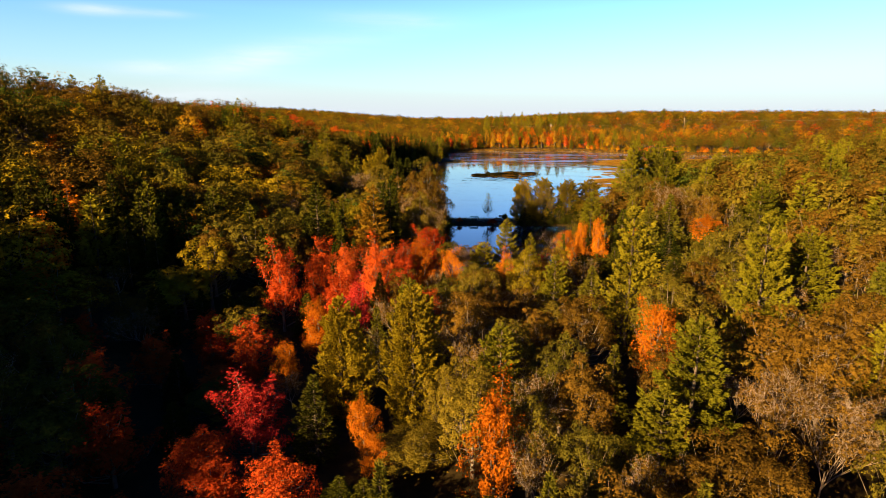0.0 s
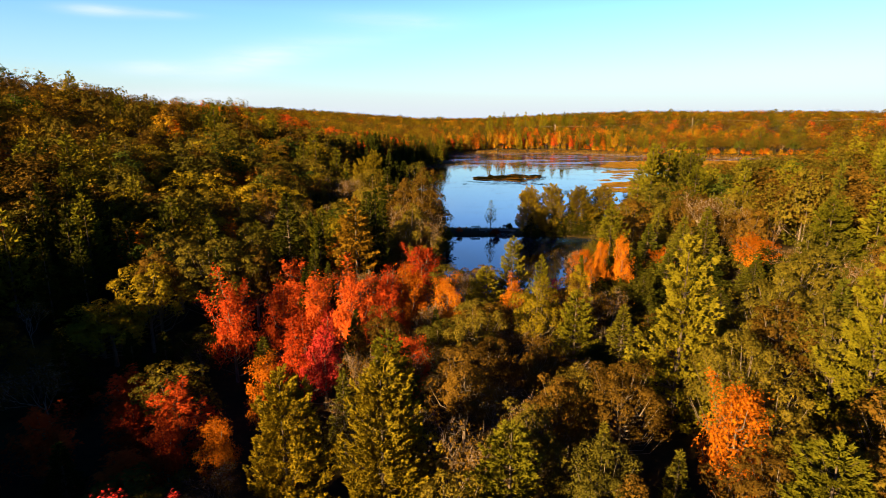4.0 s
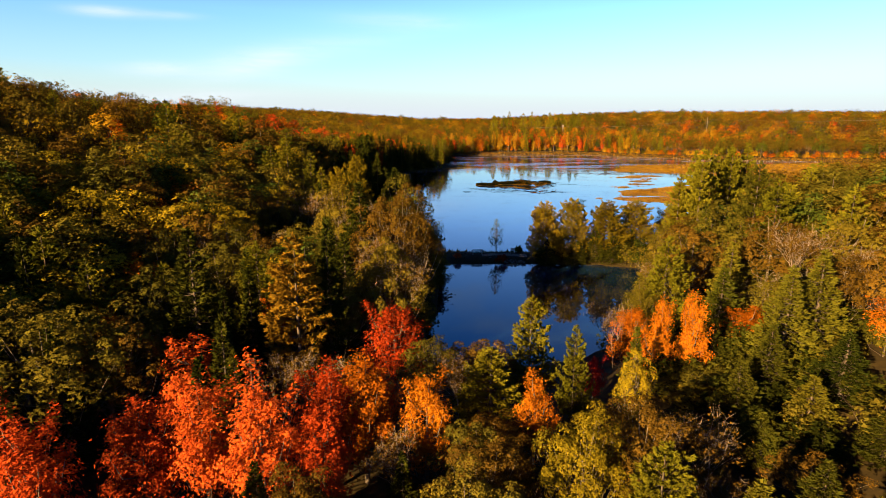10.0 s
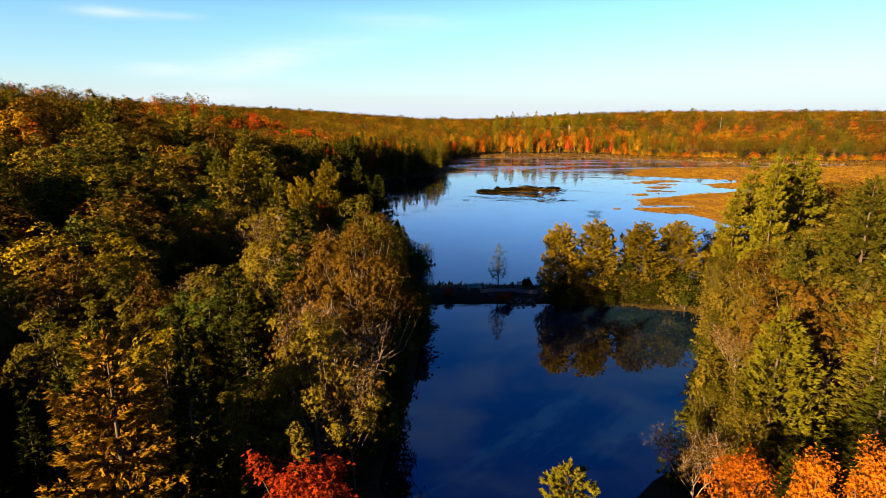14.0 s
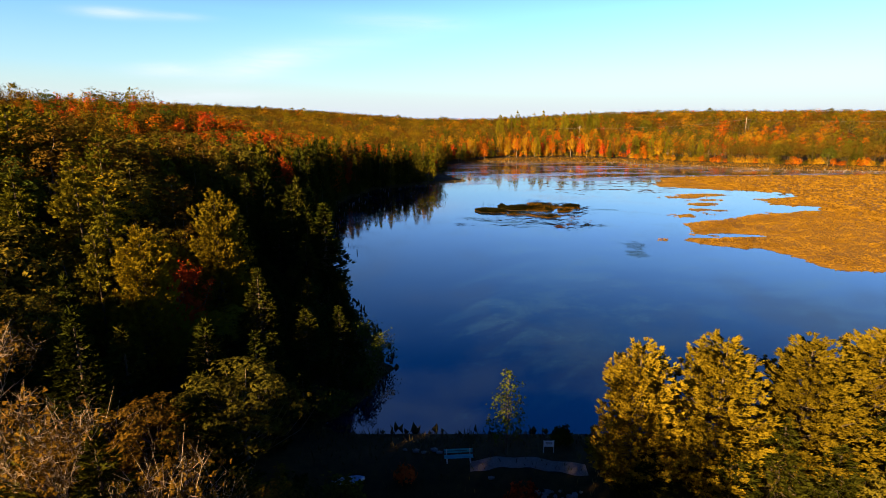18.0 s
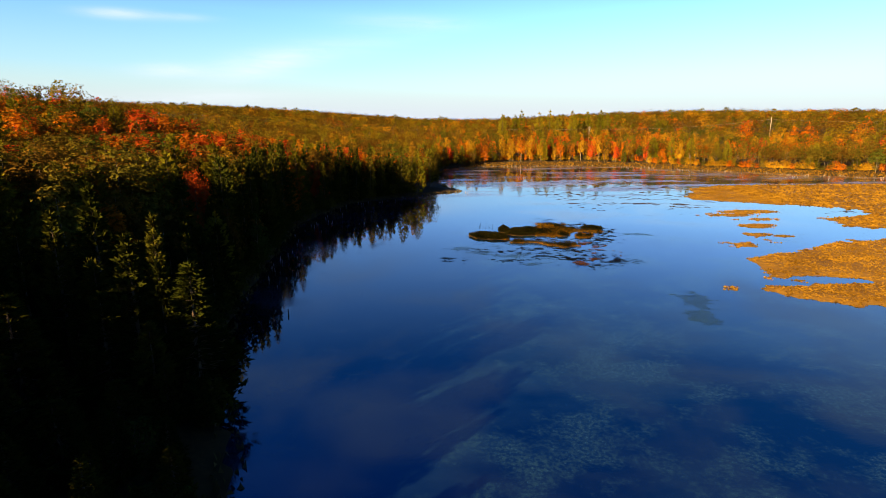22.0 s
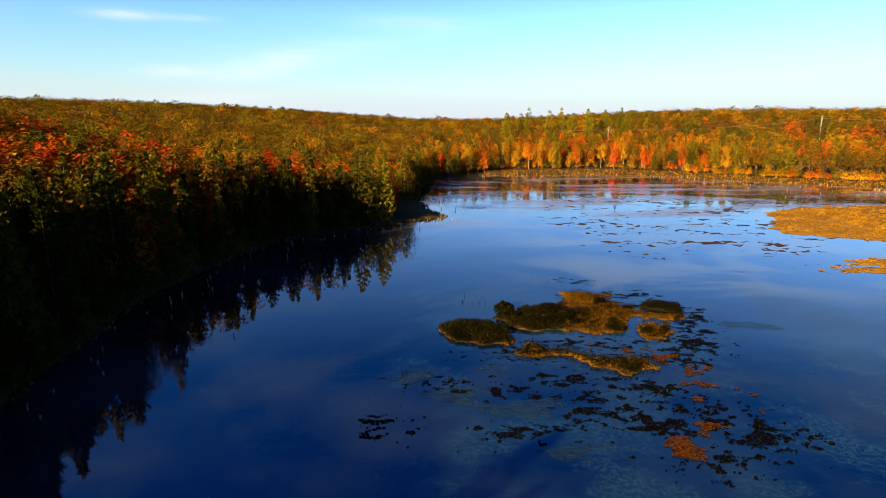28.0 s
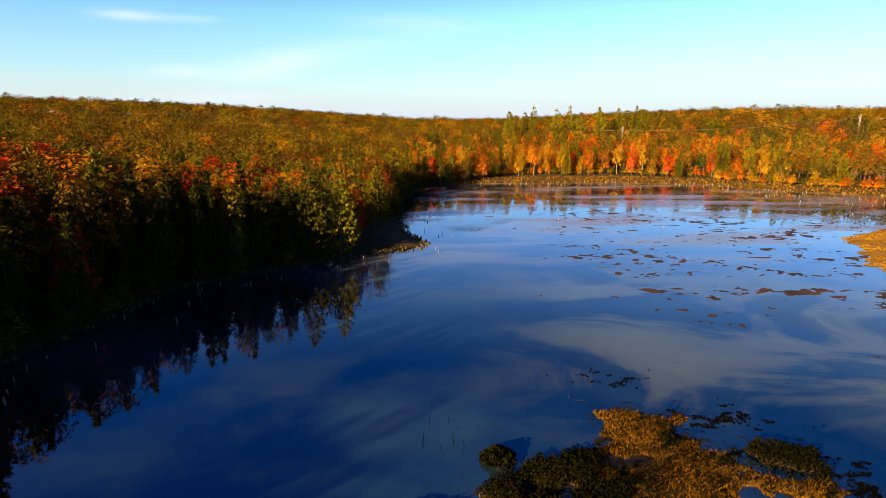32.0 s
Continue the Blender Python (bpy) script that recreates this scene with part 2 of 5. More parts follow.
def land(x, y):
    x, y = np.asarray(x, float), np.asarray(y, float)
    d = water_distance(x, y)
    start = 8 + 14 * smooth((117 - y) / 30)
    # the last term raises an unseen slope behind the start, to shade the valley
    steep = 0.22 - 0.085 * smooth((y - 160) / 27) + 0.09 * smooth((36 - y) / 32)
    crest = 36 + 12 * smooth((140 - y) / 50)
    hill = crest * np.tanh(steep * np.maximum(-x - start, 0) / crest)
    hill = hill * (1 - 0.5 * smooth((y - 224) / 220))
    hill = hill * (0.98 + 0.2 * smooth((y - 45) / 55) - 0.34 * smooth((y - 172) / 50) * smooth((330 - y) / 90)) + 6.8 * smooth((-x - 8) / (19 + 24 * smooth((y - 205) / 40))) * smooth((y - 147) / 27) * smooth((352 - y) / 66)
    hill = hill + 10.0 * smooth((-x - 45) / 70) * (1 - 0.6 * smooth((-x - 85) / 40)) * smooth((y - 262) / 55) * smooth((352 - y) / 60)
    right = 6.0 * smooth((x - 10) / 40) * smooth((218 - y) / 76) + 4 * smooth((x - 70) / 90) * smooth((240 - y) / 64)
    far = 11.5 * smooth((y - 436) / 250) + 9 * smooth((x - 62) / 240) * smooth((y - 408) / 176)
    far = np.maximum(far, 9 * smooth((x - 356) / 210))
    rough = 0.8 * wave(x, y, 17, 1.0) + 0.4 * wave(x, y, 6, 2.0)
    dry = 0.15 + 0.15 * np.clip(d, 0, 8) + (hill + right + far + 1.2 * rough * smooth(d / 20)) * smooth(d / 32)
    wet = -0.15 - 0.3 * np.clip(-d, 0, 5)
    return np.where(d > 0, dry, wet)


def mesh_object(name, verts, faces, mats, parent=None, smooth_shade=False):
    me = bpy.data.meshes.new(name)
    verts = np.asarray(verts, np.float32)
    faces = np.asarray(faces, np.int32)
    k = faces.shape[1]
    me.vertices.add(len(verts))
    me.vertices.foreach_set("co", verts.ravel())
    me.loops.add(faces.size)
    me.loops.foreach_set("vertex_index", faces.ravel())
    me.polygons.add(len(faces))
    me.polygons.foreach_set("loop_start", np.arange(len(faces), dtype=np.int32) * k)
    if smooth_shade:
        me.polygons.foreach_set("use_smooth", np.ones(len(faces), bool))
    me.update(calc_edges=True)
    for m in (mats if isinstance(mats, list) else [mats]):
        me.materials.append(m)
    ob = new(name, me)
    if parent:
        ob.parent = parent
    return ob


def steps(centre0, centre1, fine, reach, growth=1.25):
    inner = list(np.arange(centre0, centre1 + fine, fine))
    lo, hi, s = [], [], fine
    a, b = inner[0], inner[-1]
    while a > -reach or b < reach:
        s *= growth
        a, b = a - s, b + s
        lo.insert(0, a), hi.append(b)
    return np.array(lo + inner + hi)


gx, gy = steps(-70, 130, 2.0, 4200), steps(0, 450, 2.5, 4200)
GX, GY = np.meshgrid(gx, gy)
GZ = land(GX, GY)
nx, ny = len(gx), len(gy)
idx = np.arange(nx * ny).reshape(ny, nx)
quads = np.stack([idx[:-1, :-1], idx[:-1, 1:], idx[1:, 1:], idx[1:, :-1]], -1).reshape(-1, 4)
ground = mesh_object("ground", np.stack([GX, GY, GZ], -1).reshape(-1, 3), quads, MAT["litter"], smooth_shade=True)
tagged(ground, "dark forest floor of fallen leaves and soil", "ground", kind="structure")


def water_material():
    """Dark still water: a mirror where it is clean, duller under drifting film, with pale weed below the surface."""
    m, t, out = material("dark_pond_water")
    pos = N(t, "ShaderNodeNewGeometry").outputs["Position"]
    p = N(t, "ShaderNodeBsdfPrincipled", i_IOR=1.95)
    where = N(t, "ShaderNodeSeparateXYZ")
    t.links.new(pos, where.inputs[0])

    def span(axis, a, b, c, d):
        rise_ = N(t, "ShaderNodeMapRange", interpolation_type="SMOOTHSTEP", i_From_Min=a, i_From_Max=b)
        fall = N(t, "ShaderNodeMapRange", interpolation_type="SMOOTHSTEP", i_From_Min=c, i_From_Max=d, i_To_Min=1.0, i_To_Max=0.0)
        t.links.new(where.outputs[axis], rise_.inputs["Value"])
        t.links.new(where.outputs[axis], fall.inputs["Value"])
        return math_node(t, "MULTIPLY", rise_.outputs[0], fall.outputs[0])

    def stretched(scale, detail, rough, stretch, turn=0.0, warp=0.0):
        mp = N(t, "ShaderNodeMapping")
        mp.inputs["Scale"].default_value = stretch
        mp.inputs["Rotation"].default_value = (0, 0, turn)
        t.links.new(pos, mp.inputs[0])
        n = N(t, "ShaderNodeTexNoise", i_Scale=scale, i_Detail=detail, i_Roughness=rough, i_Distortion=warp)
        t.links.new(mp.outputs[0], n.inputs["Vector"])
        return n.outputs[0]

    # drifting film, its blue body colour standing in for stronger sky reflection
    film_sheen = ramp(t, stretched(0.03, 5.0, 0.6, (1, 1.5, 1)), [(0.44, grey(0.0)), (0.64, grey(1.0))])
    # scum in the shallows before the far shore
    scum = ramp(t, stretched(0.05, 5.0, 0.62, (0.5, 1.6, 1.0)), [(0.45, grey(0.0)), (0.6, grey(1.0))])
    scum = math_node(t, "MULTIPLY", scum, span("Y", 285, 350, 600, 700))
    # a broad sheet of pale film between the island and the marsh
    sheet = ramp(t, stretched(0.045, 6.0, 0.6, (1.0, 1.5, 1.0), 0.5, 0.6), [(0.46, grey(0.0)), (0.54, grey(0.7)), (0.66, grey(1.0))])
    sheet = math_node(t, "MULTIPLY", sheet, math_node(t, "MULTIPLY", span("Y", 252, 272, 300, 322), span("X", 28, 52, 100, 125)))
    # beds of weed under the surface
    weed = ramp(t, stretched(0.11, 9.0, 0.7, (1, 1.1, 1), 0.0, 0.1), [(0.49, grey(0.0)), (0.56, grey(0.5)), (0.72, grey(1.0))])
    speck = ramp(t, noise_tex(t, 2.6, 3.0, 0.6, pos), [(0.42, grey(0.2)), (0.6, grey(1.0))])
    weed = math_node(t, "MULTIPLY", math_node(t, "MULTIPLY", weed, speck), span("Y", 138, 165, 244, 264))
    # both blues are raised to stand in for reflected sky
    body = mix_colour(t, film_sheen, (0.0003, 0.0024, 0.0075), (0.004, 0.0138, 0.0255))
    body = mix_colour(t, scum, body, (0.085, 0.074, 0.066))
    body = mix_colour(t, sheet, body, (0.04, 0.048, 0.026))
    t.links.new(mix_colour(t, weed, body, (0.009, 0.029, 0.028)), p.inputs["Base Color"])
    dull = math_node(t, "MULTIPLY", math_node(t, "MAXIMUM", math_node(t, "MULTIPLY", sheet, 0.4), math_node(t, "MAXIMUM", scum, weed)), 0.24)
    t.links.new(math_node(t, "ADD", dull, math_node(t, "ADD", math_node(t, "MULTIPLY", film_sheen, 0.05), 0.015)), p.inputs["Roughness"])
    bp = N(t, "ShaderNodeBump", i_Strength=0.03, i_Distance=0.05)
    t.links.new(stretched(0.9, 3.0, 0.6, (0.7, 1.6, 1.0)), bp.inputs["Height"])
    t.links.new(bp.outputs[0], p.inputs["Normal"])
    t.links.new(p.outputs[0], out.inputs[0])
    return m


MAT["water"] = water_material()
for nm, box, lab in (("water_lake", (-40, 132.5, 372, 455), "calm dark blue lake reflecting sky and trees"),
                     ("water_pond", (0, 84, 52, 131.5), "small still pond below the earth dam")):
    x0, y0, x1, y1 = box
    w = mesh_object(nm, [(x0, y0, 0), (x1, y0, 0), (x1, y1, 0), (x0, y1, 0)], [(0, 1, 2, 3)], MAT["water"])
    tagged(w, lab, "water", kind="structure")


# ---------------------------------------------------------------- trees
rng = np.random.default_rng(7)


def tube(points, radii, sides=5):
    """A tapered limb through points."""
    points = np.asarray(points, float)
    vs, fs = [], []
    for k, (p, r) in enumerate(zip(points, radii)):
        d = points[min(k + 1, len(points) - 1)] - points[max(k - 1, 0)]
        d = d / (np.linalg.norm(d) + 1e-9)
        a = np.cross(d, (0.31, 0.95, 0.1))
        a = a / (np.linalg.norm(a) + 1e-9)
        b = np.cross(d, a)
        for s in range(sides):
            w = 2 * math.pi * s / sides
            vs.append(p + r * (math.cos(w) * a + math.sin(w) * b))
        if k:
            for s in range(sides):
                i0, i1 = (k - 1) * sides + s, (k - 1) * sides + (s + 1) % sides
                fs += [(i0, i1, i1 + sides), (i0, i1 + sides, i0 + sides)]
    return np.array(vs), np.array(fs, int)


def join(pieces):
    vs, fs, n = [], [], 0
    for v, f in pieces:
        vs.append(v), fs.append(np.asarray(f) + n)
        n += len(v)
    return np.concatenate(vs), np.concatenate(fs)


def join_wood(pieces):
    """Limbs grown together with the stem they spring from."""
    v, f = join(pieces)
    n, extra = len(pieces[0][0]), []
    for pv, pf in pieces[1:]:
        k = int(np.argmin(np.sum((v[:n] - pv[0]) ** 2, 1)))
        extra.append((n, n + 1, k))
        n += len(pv)
    return v, np.concatenate([f, np.array(extra, int)]) if extra else f


def unit(n):
    v = rng.normal(size=(n, 3))
    return v / np.linalg.norm(v, axis=1, keepdims=True)


def leaf_cards(centres, normals, size, aspect=1.0):
    """One three-cornered leaf spray at each centre, facing about along its normal."""
    n = len(centres)
    nrm = normals / (np.linalg.norm(normals, axis=1, keepdims=True) + 1e-9)
    a = np.cross(nrm, unit(n))
    a /= np.linalg.norm(a, axis=1, keepdims=True) + 1e-9
    b = np.cross(nrm, a)
    s = size * rng.uniform(0.6, 1.35, (n, 1))
    v = np.stack([centres + a * s * 0.62, centres - a * s * 0.36 + b * s * 0.5 * aspect, centres - a * s * 0.36 - b * s * 0.5 * aspect], 1).reshape(-1, 3)
    return v, np.arange(3 * n).reshape(-1, 3)


def broadleaf(height, radius, leaves, size, bole=0.3, clumps=48, narrow=0.0, limbs=7, sides=5, twigs=True, dome=0.0, ragged=0.0, puff=0.0):
    """Trunk with limbs that fan up and out, and a crown of feathery leaf sprays round their ends."""
    wood = [tube([(0, 0, -0.6), (0.06, 0.02, height * 0.2), (0.1, -0.05, height * 0.45), (0.0, 0.05, height * 0.7)], [0.2, 0.16, 0.1, 0.03], sides)]
    centre = height * (bole + (1 - bole) * (0.4 if dome else 0.36))
    phase = rng.uniform(0, 6.28, 4)
    roots, ends, width = [], [], []
    for k in range(clumps):
        c = 1.0 - 1.22 * (k + rng.uniform(0, 1)) / clumps
        a = k * 2.4 + rng.uniform(-0.35, 0.35)
        flat = math.sqrt(max(0.0, 1 - c * c)) ** (1.0 + 0.7 * narrow * (c > 0))
        lump = 1 + 0.16 * math.sin(2 * a + phase[0]) * flat + 0.13 * math.sin(3 * a + 4 * c + phase[1])
        r = rng.uniform(0.74 - 0.3 * ragged, 1.04 + 0.16 * ragged) * lump
        tall = (height - centre) if c > 0 else (centre - height * bole)
        e = np.array([math.cos(a) * flat * radius * r, math.sin(a) * flat * radius * r, centre + c * tall * min(1.04, r)])
        out = math.hypot(e[0], e[1])
        b = np.array([e[0] * 0.12, e[1] * 0.12, max(height * bole * 0.75, min(height * 0.68, e[2] - 0.75 * out - 0.1 * height))])
        roots.append(b), ends.append(e), width.append(rng.uniform(0.75, 1.25))
        heavy = k % max(1, clumps // limbs) == 0
        if heavy or twigs:
            m = b + (e - b) * 0.5 + np.array([e[0] * 0.1, e[1] * 0.1, -0.06 * height])
            tip = b + (e - b) * 0.96
            wood.append(tube([b, m, tip], [0.075, 0.045, 0.012] if heavy else [0.034, 0.022, 0.007], max(3, sides - 1) if heavy else 3))
    roots, ends, width = np.array(roots), np.array(ends), np.array(width)
    who = rng.integers(0, clumps, leaves)
    u = np.clip(1.02 - np.abs(rng.normal(size=leaves)) * (0.2 + 0.14 * ragged), 0.25, 1.05)
    spread = (0.085 + 0.11 * np.sqrt(np.clip(1.06 - u, 0, 1)) * 2.0) * radius * width[who] * (48 / clumps) ** 0.3 * (1 - 0.3 * ragged)
    pts = roots[who] + (ends - roots)[who] * u[:, None] + rng.normal(size=(leaves, 3)) * spread[:, None] * np.array([0.85, 0.85, 0.8])
    pts[:, 2] = np.minimum(pts[:, 2], height * 1.02)
    out = pts - np.array([0, 0, centre * 0.8])
    out = out / (np.linalg.norm(out, axis=1, keepdims=True) + 1e-9)
    nrm = out * 0.95 + np.array([0, 0, 0.3]) + unit(leaves) * 0.7
    if puff:
        way = unit(leaves) + out * 0.55 + np.array([0, 0, 0.25])
        way /= np.linalg.norm(way, axis=1, keepdims=True)
        ball = puff * radius * width[who] * (48 / clumps) ** 0.5 * rng.uniform(0.72, 1.05, leaves)
        puffed = ends[who] * np.array([0.86, 0.86, 1.0]) + way * ball[:, None]
        inside = rng.random(leaves) < 0.82
        pts = np.where(inside[:, None], puffed, pts)
        nrm = np.where(inside[:, None], way * 0.95 + out * 0.35 + unit(leaves) * 0.5, nrm)
    return join_wood(wood), leaf_cards(pts, nrm, size)


def conifer(height, radius, tufts, cards, size, bole=0.14, tilt=0.25, droop=0.0, gap=0.62, per=5, power=0.8, sides=5, uneven=0.35, boughs=True, plate=0.42, lift=0.85, upturn=0.34):
    """Straight trunk with whorls of flat boughs, upturned at the ends, that carry needle tufts."""
    wood = [tube([(0, 0, -0.6), (0.03, 0, height * 0.5), (0, 0.02, height * 0.97)], [0.17, 0.1, 0.02], sides)]
    pts, dirs = [], []
    z = height * bole
    lean = rng.uniform(0, 6.28)
    while z < height * 0.985:
        s = (z - height * bole) / (height * (1 - bole))
        count = per if s < 0.85 else 4
        turn = rng.uniform(0, 6.28)
        tier = rng.uniform(1 - uneven * 0.7, 1 + uneven * 0.45)
        for k in range(count):
            a = turn + 6.283 * k / count + rng.uniform(-0.4, 0.4)
            length = radius * max(0.07, (1 - s) ** power) * tier * rng.uniform(1 - uneven * 0.8, 1 + uneven * 0.4) * (1 + 0.14 * math.cos(a - lean))
            if s < 0.12:
                length *= 0.65 + 3 * s
            ca, sa = math.cos(a), math.sin(a)
            rise = tilt + 0.5 * s ** 2 - droop + rng.uniform(-0.12, 0.12)
            base = np.array([0, 0, z + rng.uniform(-0.12, 0.12) * gap])
            mid = base + np.array([ca * length * 0.55, sa * length * 0.55, length * 0.42 * rise])
            tip = base + np.array([ca * length, sa * length, length * (rise + upturn - 1.6 * droop)])
            if boughs:
                wood.append(tube([base, mid, base + (tip - base) * 0.9], [0.04 * (1.2 - s), 0.026 * (1.2 - s), 0.006], 3))
            n = max(3, int(tufts * length / radius))
            knots = max(3, int(6 * length / radius))
            u = 0.16 + 0.86 * ((rng.integers(0, knots, n) + rng.uniform(0.25, 0.75, n)) / knots) ** 0.8
            sign = np.where(rng.random(n) < 0.5, -1.0, 1.0)
            reach = length * (plate + 0.06 - plate * 0.72 * u) * rng.uniform(0.0, 1.0, n) ** 0.8 + 0.03 * length
            lat = sign * reach * 0.9
            p = np.where(u[:, None] < 0.55, base + (mid - base) * (u[:, None] / 0.55), mid + (tip - mid) * ((u[:, None] - 0.55) / 0.45))
            p = p + np.stack([ca * reach * 0.45 - sa * lat, sa * reach * 0.45 + ca * lat, rng.normal(size=n) * 0.055 * length + 0.04 + reach * (0.22 - 1.5 * droop)], -1)
            pts.append(p)
            dirs.append(np.stack([ca * 0.75 - sa * sign * 0.5, sa * 0.75 + ca * sign * 0.5, np.full(n, lift - 2.6 * droop)], -1))
        z += gap * rng.uniform(0.75, 1.25) * (1.0 - 0.4 * s)
    n = 8
    pts.append(np.stack([rng.normal(size=n) * 0.06, rng.normal(size=n) * 0.06, height * rng.uniform(0.93, 1.0, n)], -1))
    dirs.append(np.tile((0.0, 0.1, 1.0), (n, 1)))
    pts, dirs = np.repeat(np.concatenate(pts), cards, 0), np.repeat(np.concatenate(dirs), cards, 0)
    n = len(pts)
    dirs = dirs + unit(n) * 0.55
    dirs /= np.linalg.norm(dirs, axis=1, keepdims=True)
    w = np.cross(dirs, unit(n))
    w /= np.linalg.norm(w, axis=1, keepdims=True) + 1e-9
    s = size * rng.uniform(0.6, 1.3, (n, 1))
    root = pts + unit(n) * 0.05
    v = np.stack([root - w * s * 0.27, root + w * s * 0.27, root + dirs * s], 1).reshape(-1, 3)
    return join_wood(wood), (v, np.arange(3 * n).reshape(-1, 3))


def bare(height, radius, depth=4, leaves=160):
    """A leafless or nearly leafless tree of fine pale branches."""
    wood, ends = [], []

    def grow(p, d, length, r, level):
        bend = np.array([rng.normal() * 0.16, rng.normal() * 0.16, 0.1])
        m = p + d * length * 0.5
        d2 = d + bend
        d2 = d2 / np.linalg.norm(d2)
        e = m + d2 * length * 0.5
        wood.append(tube([p, m, e], [r, r * 0.8, r * 0.55], 4 if level < 2 else 3))
        if level >= depth:
            ends.append(e)
            return
        for _ in range((4, 4, 3, 3, 2)[level]):
            nd = d2 + unit(1)[0] * (0.7 if level else 0.8) + np.array([0, 0, 0.42])
            nd = nd / np.linalg.norm(nd)
            q = p + (e - p) * rng.uniform(0.45, 1.0) if level else m + (e - m) * rng.uniform(0.2, 1.0)
            grow(q, nd, length * rng.uniform(0.56, 0.76), r * 0.56, level + 1)

    grow(np.array([0, 0, -0.5]), np.array([0.03, 0.02, 1.0]), height * 0.42, 0.085, 0)
    ends = np.array(ends)
    k = rng.integers(0, len(ends), leaves)
    stem, faces = join_wood(wood)
    q = np.repeat(ends, 5 if depth < 5 else 3, 0)
    n = len(q)
    way = unit(n) * 0.8 + np.array([0, 0, 0.2]) + (q - np.array([0, 0, height * 0.5])) * 0.08
    side_ = np.cross(way, unit(n))
    side_ *= 0.011 / (np.linalg.norm(side_, axis=1, keepdims=True) + 1e-9)
    twig = np.stack([q - side_, q + side_, q + way * rng.uniform(0.5, 1.2, (n, 1))], 1).reshape(-1, 3)
    faces = np.concatenate([faces, np.arange(3 * n).reshape(-1, 3) + len(stem)])
    return (np.concatenate([stem, twig]), faces), leaf_cards(ends[k] + rng.normal(size=(leaves, 3)) * 0.35, unit(leaves) + np.array([0, 0, 0.5]), 0.3 if depth < 5 else 0.2)


def crown_and_trunk(tag, made):
    (wv, wf), (lv, lf) = made
    meshes = []
    for part_name, v, f in (("trunk", wv, wf), ("crown", lv, lf)):
        ob = mesh_object(part_name, v, f, MAT["bark"])
        meshes.append(ob.data)
        ob.data.name = tag + "_" + part_name
        bpy.data.objects.remove(ob)
    return meshes


# templates are 10 m high and 3 m in crown radius
TEMPLATE = {"near": {}, "mid": {}, "low": {}}
TEMPLATE["hero"] = {}
PINE = dict(tilt=0.1, gap=0.85, power=0.68, bole=0.04, per=8, lift=0.3, plate=0.52, upturn=0.24)
HEMLOCK = dict(per=7, bole=0.03, tilt=0.05, droop=0.18, power=0.9, uneven=0.3)
for v in range(4):
    TEMPLATE["near"].setdefault("oak", []).append(crown_and_trunk("oak", broadleaf(10, 3.1, 4200, 0.23, 0.26, 50, dome=1.0, ragged=0.5, puff=0.22)))
    TEMPLATE["mid"].setdefault("oak", []).append(crown_and_trunk("oak_mid", broadleaf(10, 3.1, 1900, 0.31, 0.22, 38, dome=1.0, limbs=4, sides=3, twigs=False, ragged=0.3, puff=0.25)))
for v in range(3):
    TEMPLATE["near"].setdefault("maple", []).append(crown_and_trunk("maple", broadleaf(10, 2.5, 2800, 0.29, 0.1, 36, narrow=0.25, ragged=0.9)))
    TEMPLATE["mid"].setdefault("maple", []).append(crown_and_trunk("maple_mid", broadleaf(10, 2.5, 900, 0.46, 0.08, 30, narrow=0.25, limbs=3, sides=3, twigs=False, ragged=0.6)))
    TEMPLATE["near"].setdefault("pine", []).append(crown_and_trunk("pine", conifer(10, 3.0, 34, 6, 0.28, **PINE)))
    TEMPLATE["mid"].setdefault("pine", []).append(crown_and_trunk("pine_mid", conifer(10, 3.0, 16, 2, 0.55, sides=3, boughs=False, **PINE)))
    TEMPLATE["near"].setdefault("hemlock", []).append(crown_and_trunk("hemlock", conifer(10, 2.4, 15, 3, 0.46, gap=0.5, **HEMLOCK)))
    TEMPLATE["mid"].setdefault("hemlock", []).append(crown_and_trunk("hemlock_mid", conifer(10, 2.4, 13, 2, 0.6, gap=0.6, sides=3, boughs=False, **HEMLOCK)))
    TEMPLATE["near"].setdefault("bare", []).append(crown_and_trunk("bare", bare(10, 3, 5, 1900)))
    TEMPLATE["mid"].setdefault("bare", []).append(crown_and_trunk("bare_mid", bare(10, 3, 3, 260)))
    TEMPLATE["hero"].setdefault("oak", []).append(crown_and_trunk("oak_large", broadleaf(10, 3.1, 9000, 0.165, 0.28, 64, limbs=14, dome=1.0, ragged=0.6, puff=0.22)))
    TEMPLATE["hero"].setdefault("maple", []).append(crown_and_trunk("maple_large", broadleaf(10, 2.5, 7000, 0.19, 0.08, 34, narrow=0.28, limbs=10, ragged=1.0)))
    TEMPLATE["hero"].setdefault("pine", []).append(crown_and_trunk("pine_large", conifer(10, 3.0, 74, 7, 0.2, **PINE)))
    TEMPLATE["hero"].setdefault("hemlock", []).append(crown_and_trunk("hemlock_large", conifer(10, 2.4, 22, 5, 0.28, gap=0.45, **HEMLOCK)))
for v in range(3):
    TEMPLATE["mid"].setdefault("aspen", []).append(crown_and_trunk("aspen_mid", broadleaf(10, 2.2, 620, 0.5, 0.22, 36, narrow=0.4, limbs=3, sides=5, twigs=False, ragged=0.4)))
    TEMPLATE["mid"].setdefault("shrub", []).append(crown_and_trunk("shrub", broadleaf(10, 3.5, 600, 0.7, 0.02, 30, limbs=4, sides=3, twigs=False, ragged=0.4)))
TEMPLATE["hero"]["aspen"] = TEMPLATE["near"]["aspen"] = TEMPLATE["mid"]["aspen"]
TEMPLATE["hero"]["bare"] = TEMPLATE["near"]["bare"]
